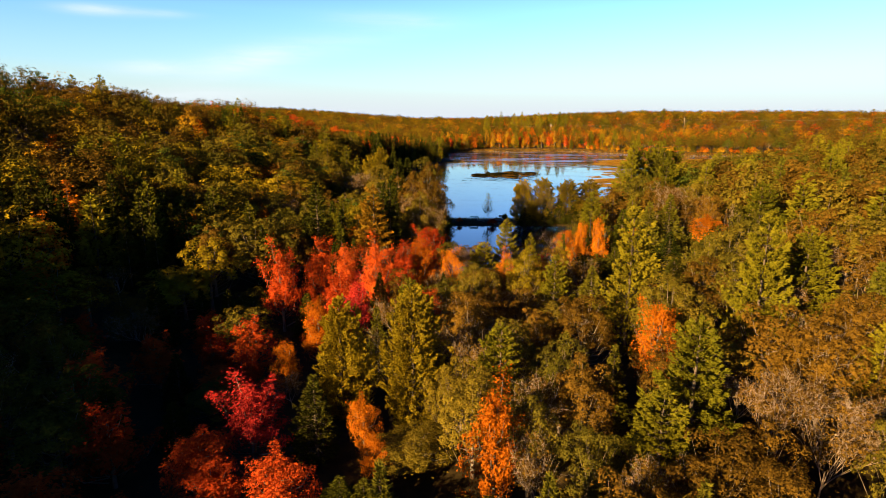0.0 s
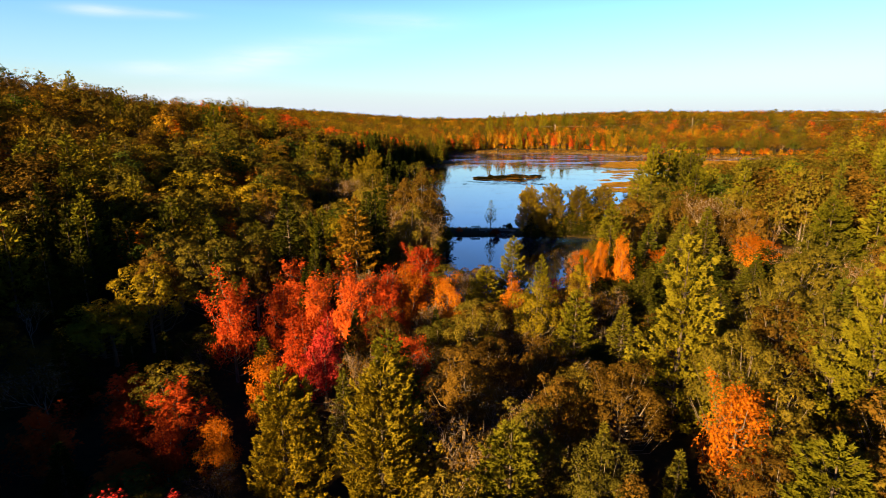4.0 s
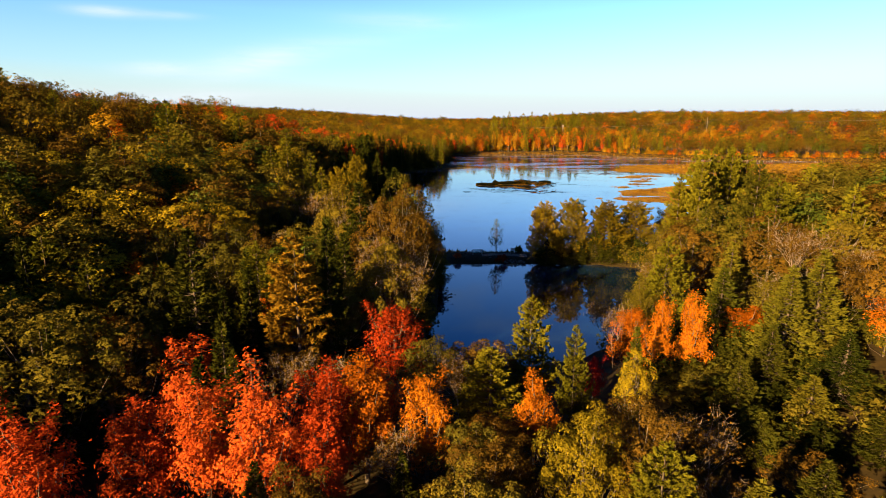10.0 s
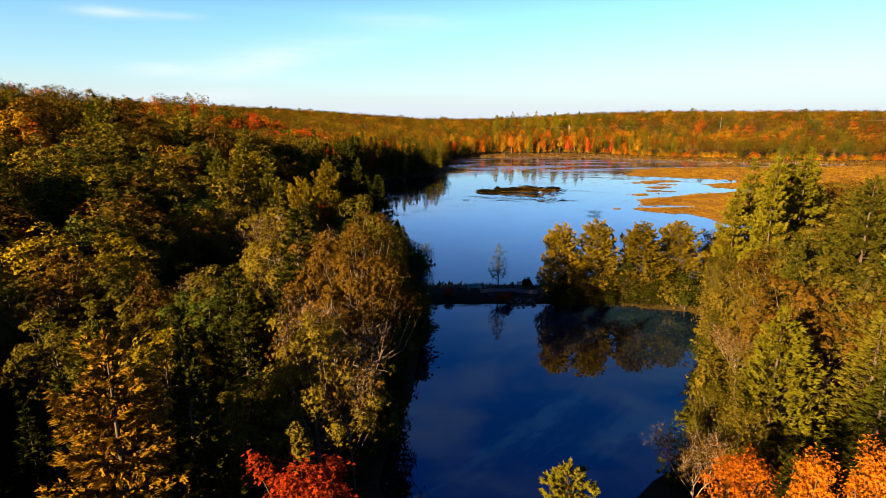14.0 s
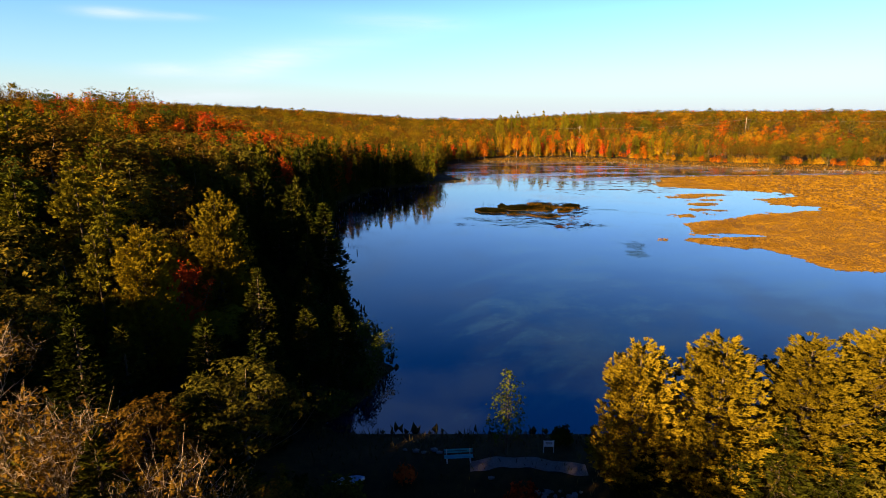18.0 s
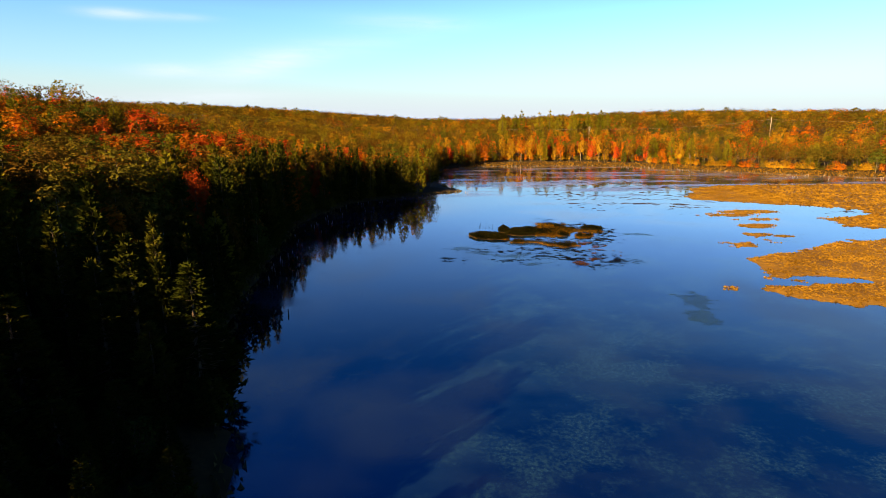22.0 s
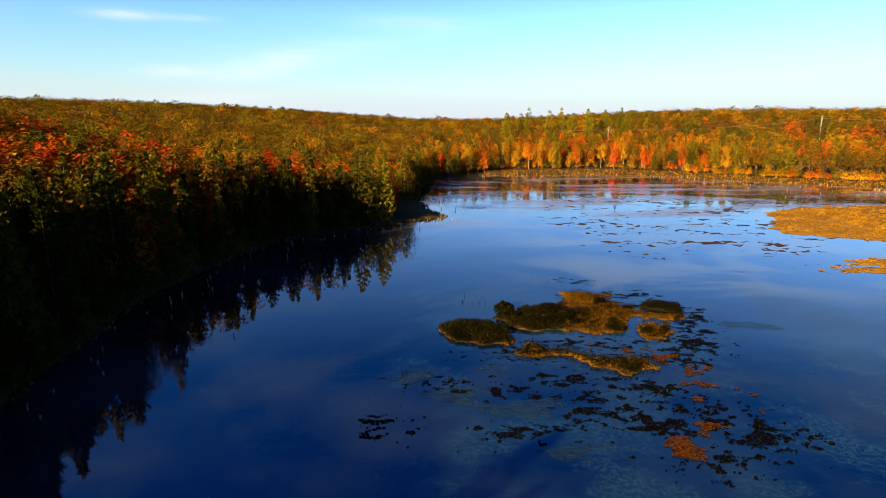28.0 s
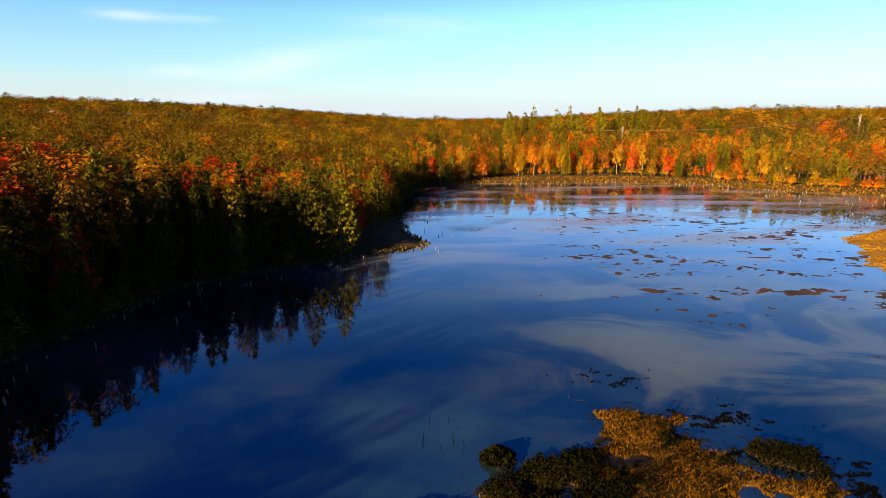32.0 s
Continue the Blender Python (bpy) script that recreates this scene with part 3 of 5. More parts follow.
for v in range(3):
    TEMPLATE["hero"].setdefault("round_pine", []).append(crown_and_trunk("pine_round", conifer(10, 3.0, 86, 7, 0.18, per=10, tilt=0.2, gap=0.66, power=0.58, bole=0.02, uneven=0.35, lift=0.7)))
    TEMPLATE["hero"].setdefault("tall_pine", []).append(crown_and_trunk("pine_tall", conifer(10, 3.0, 64, 6, 0.26, per=8, tilt=0.06, gap=0.85, power=0.72, bole=0.06, uneven=0.5, lift=0.12, plate=0.55, upturn=0.14)))
LOW = {}
for v in range(4):
    LOW.setdefault("oak_mid", []).append(broadleaf(10, 4.0, 480, 0.62, 0.16, 26, dome=1.0, puff=0.25, limbs=1, sides=3, twigs=False))
    LOW.setdefault("oak", []).append(broadleaf(10, 4.6, 250, 0.82, 0.3, 16, dome=1.0, puff=0.26, limbs=1, sides=3, twigs=False))
    LOW.setdefault("maple", []).append(broadleaf(10, 3.4, 200, 0.84, 0.05, 15, narrow=0.5, puff=0.24, limbs=1, sides=3, twigs=False))
    LOW.setdefault("pine", []).append(conifer(10, 3.6, 6, 1, 1.2, gap=0.95, per=4, sides=3, power=0.6))
    LOW.setdefault("hemlock", []).append(conifer(10, 2.8, 5, 1, 1.2, bole=0.05, tilt=0.05, droop=0.15, gap=1.1, per=4, sides=3))
LOW_RADIUS = {"oak_mid": 4.0, "oak": 4.6, "maple": 3.4, "pine": 3.6, "hemlock": 2.8}

KIND = {  # species and leaf colour: name, label, category
    ("oak", "olive"): ("white_oak", "broad oak with olive brown autumn leaves"),
    ("aspen", "orange"): ("aspen_tree", "tall aspen with pale trunk and orange leaves"),
    ("aspen", "yellow"): ("aspen_tree", "tall aspen with pale trunk and yellow leaves"),
    ("maple", "olive"): ("ash_tree", "ash with olive brown leaves reaching low over the bank"),
    ("maple", "russet"): ("ash_tree", "ash with russet leaves reaching low over the bank"),
    ("maple", "green"): ("ash_tree", "ash with dull green leaves reaching low over the bank"),
    ("oak", "russet"): ("red_oak", "broad oak with thin russet autumn leaves"),
    ("oak", "green"): ("beech_tree", "broad beech still in dull green leaf"),
    ("oak", "yellow"): ("birch_tree", "rounded birch with yellow autumn leaves"),
    ("maple", "orange"): ("sugar_maple", "maple with glowing orange autumn leaves"),
    ("maple", "yellow"): ("sugar_maple", "slender maple with golden yellow leaves"),
    ("maple", "red"): ("red_maple", "maple with deep red autumn leaves"),
    ("maple", "scarlet"): ("red_maple", "maple with glowing scarlet leaves on the dark bank"),
    ("maple", "crimson"): ("red_maple", "maple with bright crimson autumn leaves"),
    ("pine", "pine"): ("white_pine", "white pine with layered yellow green boughs"),
    ("round_pine", "straw"): ("white_pine", "broad dense white pine on the dam with golden needles"),
    ("round_pine", "amber"): ("white_pine", "bushy white pine with soft yellow green needles"),
    ("tall_pine", "golden"): ("white_pine", "tiered white pine with golden fading needles"),
    ("tall_pine", "pine"): ("white_pine", "tall dense white pine beside the pond"),
    ("tall_pine", "deep"): ("white_pine", "broad dense white pine over the dark bank, needles darkened for shade"),
    ("pine", "hemlock"): ("white_pine", "dark green white pine with open boughs"),
    ("hemlock", "hemlock"): ("hemlock_tree", "dark green conical hemlock with drooping sprays"),
    ("oak", "amber"): ("white_oak", "broad oak with golden olive autumn leaves"),
    ("maple", "amber"): ("ash_tree", "ash with golden olive leaves reaching low over the bank"),
    ("hemlock", "fir"): ("hemlock_tree", "olive green conical hemlock with dense sprays"),
    ("shrub", "orange"): ("sumac_bush", "low bush in orange leaf at the edge of the meadow"),
    ("shrub", "yellow"): ("sumac_bush", "low bush in yellow leaf at the edge of the meadow"),
    ("shrub", "olive"): ("alder_bush", "dense alder bush with brown leaves on the shore"),
    ("shrub", "hemlock"): ("alder_bush", "dense dark green bush leaning over the water"),
    ("bare", "russet"): ("bare_tree", "pale bare tree with a few russet leaves"),
}
LOWSPOTS = {}


def plant(species, leaf, x, y, height, radius, detail, z=None):
    """A tree of its own: trunk and crown under an Empty at its foot."""
    if z is None:
        z = float(land(x, y))
    flat = radius / {"oak": 3.1, "maple": 2.5, "pine": 3.0, "hemlock": 2.4, "bare": 3.0, "aspen": 2.2, "shrub": 3.5, "round_pine": 3.0, "tall_pine": 3.0}[species]
    turn = rng.uniform(0, 6.283)
    if detail in ("low", "joined"):
        form = {"bare": "oak", "aspen": "maple"}.get(species, species) + ("_mid" if detail == "joined" and species in ("oak", "bare") else "")
        LOWSPOTS.setdefault((form, leaf), []).append((x, y, z, radius / LOW_RADIUS[form], height / 10, turn))
        return None
    pool = TEMPLATE[detail][species]
    trunk_me, crown_me = pool[int(rng.integers(0, len(pool)))]
    name, label = KIND[(species, leaf)]
    tone = NEEDLEMAT[leaf] if species in ("pine", "hemlock", "round_pine", "tall_pine") else (MIDMAT if detail == "mid" else FINEMAT)[leaf]
    top = new(name)
    top.empty_display_size = 0.5
    top.matrix_world = Matrix.Translation((x, y, z)) @ Matrix.Rotation(turn, 4, "Z") @ Matrix.Diagonal((flat, flat, height / 10, 1))
    for part_name, me, mat in (("trunk", trunk_me, MAT["pale_bark"] if species in ("bare", "aspen") else MAT["limb" if species in ("oak", "maple") else "bark"]), ("crown", crown_me, tone)):
        ob = new(part_name, me)
        ob.parent = top
        ob.material_slots[0].link = "OBJECT"
        ob.material_slots[0].material = mat
    tagged(top, label, "tree", group=name.replace("_", " ") + "s")
    return top


# trees that stand out: x, y, height of the tip over the water, crown radius, species, leaf
HEROES = [
    (-3.6, 52.9, 10.2, 1.9, "maple", "crimson"), (7.6, 24.6, 12.4, 1.9, "maple", "orange"), (21.9, 35.9, 13.6, 1.9, "maple", "orange"),
    (2.7, 35.8, 13.4, 3.3, "round_pine", "amber"), (-3.3, 38.5, 11.8, 2.9, "round_pine", "amber"), (20.8, 27.8, 14, 3.6, "pine", "pine"),
    (23.1, 45.6, 18, 3.6, "pine", "pine"), (31.7, 39.2, 18.6, 3.4, "pine", "pine"), (39.8, 45.2, 16.1, 3.6, "pine", "pine"),
    (-4.0, 79.4, 15.9, 4.3, "tall_pine", "golden"), (4.5, 79, 11.3, 2.9, "maple", "red"), (16, 76.5, 11.4, 2.6, "pine", "pine"),
    (30.4, 77.9, 12.3, 1.7, "maple", "orange"), (-2.4, 62.6, 12.6, 2.6, "maple", "red"), (1, 63.9, 10.6, 2.4, "maple", "red"),
    (7.3, 66.5, 10.6, 2, "maple", "orange"), (-13.2, 58.9, 12.9, 2.4, "maple", "red"), (-9.5, 62.9, 11, 2.4, "maple", "red"),
    (-5.5, 54.3, 10.8, 2.5, "maple", "red"), (-8.8, 32.3, 8.8, 2.5, "maple", "crimson"), (-7, 48.2, 9.6, 1.9, "maple", "orange"),
    (14.8, 67.6, 9.6, 1.6, "maple", "orange"), (19.2, 74.4, 9.6, 1.7, "pine", "pine"), (24.1, 74.3, 9.4, 1.6, "hemlock", "fir"),
    (21.5, 76.4, 6.6, 1.1, "maple", "crimson"), (26.2, 81.2, 9.8, 1.7, "maple", "orange"), (27.9, 78.5, 11.6, 1.6, "maple", "orange"),
    (3.0, 88.0, 13.4, 4.0, "oak", "olive"), (-1.2, 88.5, 14.2, 3.0, "hemlock", "hemlock"), (5.0, 89.6, 12.8, 3.4, "bare", "russet"), (30.5, 70.5, 8.2, 2.2, "hemlock", "hemlock"), (33.6, 67.2, 8.6, 2.3, "hemlock", "fir"), (38.2, 70.4, 10.4, 2.6, "hemlock", "hemlock"), (35.6, 63.0, 8.4, 2.4, "hemlock", "hemlock"), (29.2, 65.4, 7.0, 1.9, "hemlock", "fir"), (41.8, 67.6, 10.4, 2.6, "hemlock", "fir"), (33.2, 79.6, 8.0, 2.1, "hemlock", "hemlock"), (30.0, 82.6, 7.2, 2.0, "hemlock", "hemlock"), (44.8, 61.4, 18.4, 4.0, "pine", "pine"), (4.4, 100.5, 17.2, 4.2, "oak", "russet"), (4.4, 107, 17.4, 4.4, "oak", "olive"), (-1.5, 104, 17.6, 4.2, "hemlock", "hemlock"), (2.6, 94, 13.6, 3.2, "bare", "russet"), (4.4, 115.5, 14.0, 3.2, "bare", "russet"), (-4.5, 97, 14.4, 3.6, "hemlock", "hemlock"), (1.0, 103, 14.6, 4.6, "oak", "russet"), (-5.0, 110, 16.0, 5.0, "oak", "olive"), (2.0, 111.5, 14.6, 3.0, "hemlock", "hemlock"), (-1.6, 81.4, 16.7, 2.3, "hemlock", "hemlock"), (-12.5, 78.7, 16.6, 4, "hemlock", "hemlock"),
    (28.0, 130.5, 11.0, 4.0, "round_pine", "straw"), (33.4, 130.3, 11.4, 4.4, "round_pine", "straw"), (39.4, 131.0, 11.0, 4.8, "round_pine", "straw"),
    # low dark hemlocks added here stand for the dam pines' shaded lower halves
    (45.6, 132.6, 10.9, 4.7, "round_pine", "straw"), (53.2, 134, 9.5, 3.8, "round_pine", "straw"), (30.7, 131.7, 6.1, 2.4, "hemlock", "hemlock"),
    (37.2, 129.2, 6.6, 2.6, "hemlock", "hemlock"), (28.4, 128.6, 4.6, 2.4, "hemlock", "hemlock"), (33.5, 128.3, 5.2, 2.6, "hemlock", "hemlock"),
    (40.2, 128.1, 5.2, 2.6, "hemlock", "hemlock"), (46.7, 126.7, 5, 2.6, "hemlock", "hemlock"), (44, 129.8, 6.1, 2.5, "hemlock", "hemlock"),
    (49, 127.6, 7.1, 2.4, "oak", "olive"), (53.4, 109.2, 19.7, 4.2, "pine", "hemlock"), (48.9, 97.5, 18.5, 4, "pine", "pine"),
    (51.6, 121.8, 20.7, 3.4, "tall_pine", "pine"), (54.6, 126.6, 20.2, 3.8, "tall_pine", "pine"), (53.1, 132.3, 15.7, 3.2, "tall_pine", "pine"),
    (58.3, 138.1, 19.5, 3.8, "tall_pine", "pine"), (63.5, 140.9, 20.3, 4, "tall_pine", "pine"), (68.6, 144.5, 20, 3.8, "tall_pine", "pine"),
    (74.9, 149.8, 20.4, 4, "tall_pine", "pine"), (61.3, 130.8, 20.3, 3.8, "tall_pine", "pine"), (45.2, 86.8, 15.7, 3.4, "bare", "russet"),
    (-18.8, 218.2, 19.3, 3, "maple", "scarlet"), (9.5, 333.0, 17.0, 3.4, "tall_pine", "golden"), (-21.1, 261, 13.2, 2.2, "maple", "red"),
    (-18.3, 274.2, 13.0, 3.2, "maple", "scarlet"), (-15.0, 286.6, 13.0, 2.7, "maple", "scarlet"), (-10.6, 143.9, 16.0, 4.2, "round_pine", "amber"), (-10.5, 150.5, 12.6, 2.6, "maple", "red"),
    (-8.6, 155.6, 17.4, 4.3, "round_pine", "amber"), (-24.1, 157.4, 21.5, 3.8, "tall_pine", "pine"), (-17.8, 151.7, 18.4, 3.4, "tall_pine", "pine"),
    (-25.9, 151.2, 20.2, 3.6, "tall_pine", "pine"), (-14, 143.3, 16.2, 2.6, "tall_pine", "pine"), (-24.1, 186.1, 21.2, 3.6, "tall_pine", "deep"),
    (-26.2, 228.6, 22, 3.6, "tall_pine", "deep"), (-19.1, 227.6, 20.8, 4.2, "tall_pine", "deep"), (-22.9, 261.3, 19.8, 3.6, "tall_pine", "deep"),
    (-20.3, 266.6, 19.2, 3.4, "tall_pine", "deep"), (-17.1, 273.2, 19.7, 3.2, "tall_pine", "deep"), (-6.5, 128.5, 14.2, 3.4, "hemlock", "hemlock"),
    (-13, 125.3, 15.7, 3.8, "bare", "russet"), (-2.1, 120.8, 13.4, 3.6, "bare", "russet"), (36.9, 85.6, 11.1, 3, "hemlock", "fir"),
    (40.2, 90.3, 12.6, 3.2, "hemlock", "fir"), (37.5, 81.5, 9, 2.4, "maple", "orange"), (3.2, 117.2, 13.3, 2.8, "bare", "russet"),
    (-11.2, 28.7, 6.6, 2.2, "maple", "red"), (-5.1, 25.2, 7.4, 2, "maple", "red"), (-12.8, 23.4, 5, 1.3, "maple", "crimson"),
    (-9.1, 25.4, 6.8, 1.9, "maple", "red"), (-0.9, 32.6, 7.0, 1.2, "maple", "orange"), (0.1, 29.2, 6.0, 1.1, "maple", "orange"),
    (-4.3, 32.4, 8.2, 2.3, "hemlock", "hemlock"), (15.7, 59.3, 10.7, 2.7, "oak", "amber"), (18.6, 56.2, 10.8, 2.9, "pine", "pine"),
    (22.4, 54.7, 9.8, 2.7, "hemlock", "fir"), (27.4, 57.3, 9, 2.2, "hemlock", "hemlock"), (-12.2, 42.4, 6.6, 1.5, "maple", "red"),
    (-9, 42.9, 7, 1.6, "maple", "orange"), (37.5, 76.4, 13.7, 3.2, "hemlock", "fir"), (41.5, 78.5, 14.5, 3.4, "hemlock", "fir"),
    (34.7, 73.8, 9.7, 2.4, "hemlock", "hemlock"), (45.3, 73.8, 12.7, 2.6, "maple", "orange"), (22.8, 70.6, 8.8, 1.5, "oak", "amber"),
    # these hemlocks' dark needles stand in for shade on the left bank
    (-2.2, 148.3, 11.2, 3, "hemlock", "hemlock"), (-0.3, 119.7, 11.6, 3, "hemlock", "hemlock"),
]
taken = []
for x, y, tip, r, sp, lf in HEROES:
    z = float(land(x, y))
    plant(sp, lf, x, y, tip - z, r, "hero", z)
    taken.append((x, y, r))
taken = np.array(taken)
heroes = np.array([(x, y, tip) for x, y, tip, *_ in HEROES])

ROUTE = np.array([(3, 0), (5, 20), (8, 45), (10, 60), (14, 92), (17, 120), (20, 140), (24, 170), (27, 197), (31, 223)], float)
PICK = {
    "valley": [("maple", "red", 30), ("oak", "russet", 20), ("bare", "russet", 12), ("oak", "olive", 12), ("maple", "orange", 5), ("hemlock", "hemlock", 21)],
    "rise": [("oak", "olive", 31), ("oak", "russet", 29), ("pine", "pine", 5), ("bare", "russet", 27), ("hemlock", "fir", 8)],
    "right": [("oak", "olive", 46), ("pine", "pine", 16), ("oak", "russet", 18), ("bare", "russet", 9), ("oak", "green", 6), ("hemlock", "hemlock", 5)],
    # amber oaks lighten the left hill in place of sun on its crowns
    "left": [("oak", "olive", 32), ("oak", "amber", 22), ("oak", "russet", 21), ("oak", "green", 5), ("pine", "pine", 8), ("hemlock", "hemlock", 4), ("oak", "yellow", 3), ("maple", "orange", 4), ("bare", "russet", 1)],
    "bank": [("oak", "olive", 24), ("oak", "green", 12), ("maple", "orange", 9), ("maple", "red", 8), ("pine", "pine", 14), ("oak", "russet", 25)],
    "far": [("aspen", "orange", 12), ("aspen", "yellow", 13), ("maple", "orange", 15), ("maple", "yellow", 12), ("oak", "olive", 14), ("pine", "pine", 13), ("hemlock", "fir", 12), ("oak", "green", 8), ("maple", "red", 8), ("oak", "russet", 8)],
    "ridge": [("oak", "olive", 34), ("oak", "amber", 14), ("oak", "russet", 32), ("oak", "yellow", 5), ("oak", "green", 6), ("pine", "pine", 8), ("maple", "orange", 3)],
}
HIGH = {"oak": (8.0, 11.0, 2.3, 3.3), "maple": (7.5, 11.0, 1.7, 2.5), "pine": (9.0, 13.0, 2.2, 3.3), "hemlock": (7.5, 12.0, 1.6, 2.3), "bare": (7.0, 9.5, 1.7, 2.5), "aspen": (9.0, 12.5, 1.6, 2.3)}
count = {}
SPOTS = []
for ring, (step, lo, hi) in enumerate(((3.9, 0, 70), (4.9, 70, 280), (6.6, 150, 330), (11.0, 330, 770), (7.4, 0, 185))):
    xs, ys = np.arange(-580, 660, step), np.arange(-115, 960, step)
    X, Y = np.meshgrid(xs, ys)
    X = X + np.where(np.arange(len(ys)) % 2, step / 2, 0)[:, None] + rng.uniform(-0.36, 0.36, X.shape) * step
    Y = Y + rng.uniform(-0.36, 0.36, Y.shape) * step
    X, Y = X.ravel(), Y.ravel()
    D = np.min(np.hypot(X[:, None] - ROUTE[None, :, 0], Y[:, None] - ROUTE[None, :, 1]), 1)
    hidden = ((X < -190) & (Y < 460)) | ((X > 265) & (Y < 340))
    seen = (np.abs(X - 8) < 0.86 * (Y + 4) + 10) & (Y > 12)
    # shade: woods out of view, added to cast shadow over the valley
    shade = (X < -22) & (X > -150) & (Y > -100) & (Y < 70)
    ok = (D >= lo) & (D < hi) & (~(seen | shade) & (Y > -70) if ring == 4 else (seen | shade)) & ~hidden
    X, Y, D, seen = X[ok], Y[ok], D[ok], seen[ok]
    W = water_distance(X, Y)
    shore = (W < 30) & (Y > 357) & (D > 150) & (D < 280)
    ok = (W > 0.8) & ((D < 150) | (ring != 1) | shore) & ~((ring > 1) & (ring < 4) & shore)
    ok &= ~((X > 16) & (X < 40) & (Y > 306) & (Y < 352) & (W < 6))
    ok &= ~((Y > 126) & (Y < 139) & (X > 4) & (X < 50)) & ~((Y > 80.5) & (Y < 92) & (X > 4) & (X < 26))
    ok &= ~((X > 45) & (Y > 426) & (W < 10) & (X < 130)) & ~((X > 125) & (X < 320) & (W < 7) & (Y > 340))
    SPOTS += list(zip(X[ok], Y[ok], D[ok], seen[ok], W[ok], land(X[ok], Y[ok]), np.full(int(ok.sum()), step)))
SPOTS.sort(key=lambda s: s[2])
for x, y, d, vis, wd, z, step in SPOTS:
    if not vis and step < 6 and y < -12 and rng.random() < 0.5:
        continue
    if np.min(np.hypot(taken[:, 0] - x, taken[:, 1] - y) - taken[:, 2] * 0.8) < 1.2:
        continue
    if x < 6 and y < 76:
        zone = ("rise" if x > -2 and y < 50 else "valley") if x > -34 and not (x < -12 and y > 60) else "left"
    elif y > 424:
        zone = "far" if x > 12 and (wd < 75 or rng.random() < 0.3) else "ridge"
    elif x > 5 and y < 85:
        zone = "rise"
    elif x > 30:
        zone = "right"
    else:
        zone = "bank" if (y > 196 and (wd < 40 or rng.random() < 0.45)) else "left"
    table = PICK[zone]
    pick = rng.random() * sum(w for *_, w in table)
    for sp, lf, w in table:
        pick -= w
        if pick <= 0:
            break
    lit_band = x < 22 and 250 < y < 361 and 12 < wd < 60
    if x < 22 and y > 248 and y < 361 and 10 < wd < 120 and rng.random() < (0.55 if lit_band else 0.3):
        sp, lf = "maple", ("red", "orange", "red", "orange", "yellow")[int(rng.integers(0, 5))]
    # near the bank, dark conifers stand in for its deep shade
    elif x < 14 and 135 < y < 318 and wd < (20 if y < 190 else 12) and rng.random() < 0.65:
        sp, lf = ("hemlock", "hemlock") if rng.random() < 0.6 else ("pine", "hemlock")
    # real hemlocks on this slope, with more put in to darken it as shade
    if -48 < x < -8 and 55 < y < 92 and sp == "oak" and rng.random() < 0.55:
        sp, lf = "hemlock", "hemlock"
    if 22 < x < 44 and 80 < y < 108 and lf == "yellow":
        lf = "olive"
    if wd < 5 and sp == "oak" and lf != "yellow":
        sp = "maple"
    if -40 < x < -2 and y < 63 and rng.random() < 0.3:
        continue
    if 10 < x < 50 and 48 < y < 80 and rng.random() < (0.4 if x < 28 and y < 67 else 0.15):
        continue
    broad = zone in ("left", "right", "bank") and sp == "oak" and step < 6
    if zone in ("left", "right") and step < 6 and rng.random() < 0.2:
        continue
    h0, h1, r0, r1 = HIGH[sp]
    k = rng.random()
    h, r = h0 + (h1 - h0) * k, r0 + (r1 - r0) * min(1, max(0, k + rng.uniform(-0.3, 0.3)))
    if broad:
        r *= 1.32
    if d < 16 and z + h > 13.5:
        h = max(5.0, 13.5 - z)
    if -40 < x < -2 and y < 63:
        h *= 0.6
    if x > -2 and y < 62:
        h *= 0.84
    if 3 < x < 26 and 62 < y < 82:
        h = min(h, max(3.0, 23.5 - 0.66 * (y - 51.6) - z))
    if y < 95:
        near = np.abs(heroes[:, 0] - x) < 4.0
        gap = heroes[:, 1] - y
        near &= (gap > 0) & (gap < 9)
        if near.any():
            h = max(3.0, min(h, float(np.min(heroes[near, 2] - 4.2 + 0.35 * gap[near])) - z))
    if zone in ("far", "ridge"):
        h *= 1.1
    if lit_band and sp == "maple":
        h, r = h * 1.12, r * 1.25
    if x < 30 and wd < 22 and 176 < y < 318:
        h, r = min(h * 1.38, 19.5 - z), r * 1.1
    if x < 10 and wd < 48 and 176 < y < 330:
        h = min(h, max(4.0, 21.5 - z))
    if -18 < x < 0 and 182 < y < 219 and wd < 15:
        h = min(h, max(4.0, 13.0 - z))
    if x > -9 and x < 12 and 137 < y < 174:
        h, r = h * 0.5, r * 0.8
    # low bank all in dark hemlock, in place of the shade that covers it
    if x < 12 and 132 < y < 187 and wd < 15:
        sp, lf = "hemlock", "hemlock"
    if -22 < x < 10 and 95 < y < 137 and (lf in ("yellow", "orange", "pine") or sp == "pine"):
        sp, lf = (("bare", "russet"), ("oak", "russet"), ("hemlock", "hemlock"))[int(rng.integers(0, 3))]
    if -18 < x < 9 and 110 < y < 137:
        h *= 0.78
        # oaks here turned to dark hemlock to stand for shade
        if sp == "oak" and rng.random() < 0.9:
            sp, lf = "hemlock", "hemlock"
    elif x < 9 and 91 < y < 130 and wd < 14:
        h *= 1.3
    if wd < 2.0:
        h, r = h * 0.85, r * 0.85
    r *= max(1.0, step / 5.0) * (1.0 if vis else 1.35)
    key = KIND[(sp, lf)][0]
    detail = ("hero" if d < 18 else "near") if d < 40 and vis else ("mid" if vis and ((d < 175 and y < 490) or (d < 300 and wd < 30 and y > 357)) else "low")
    if detail != "low":
        count[key] = count.get(key, 0) + 1
        if count[key] > 290:
            detail = "joined" if d < 120 else "low"
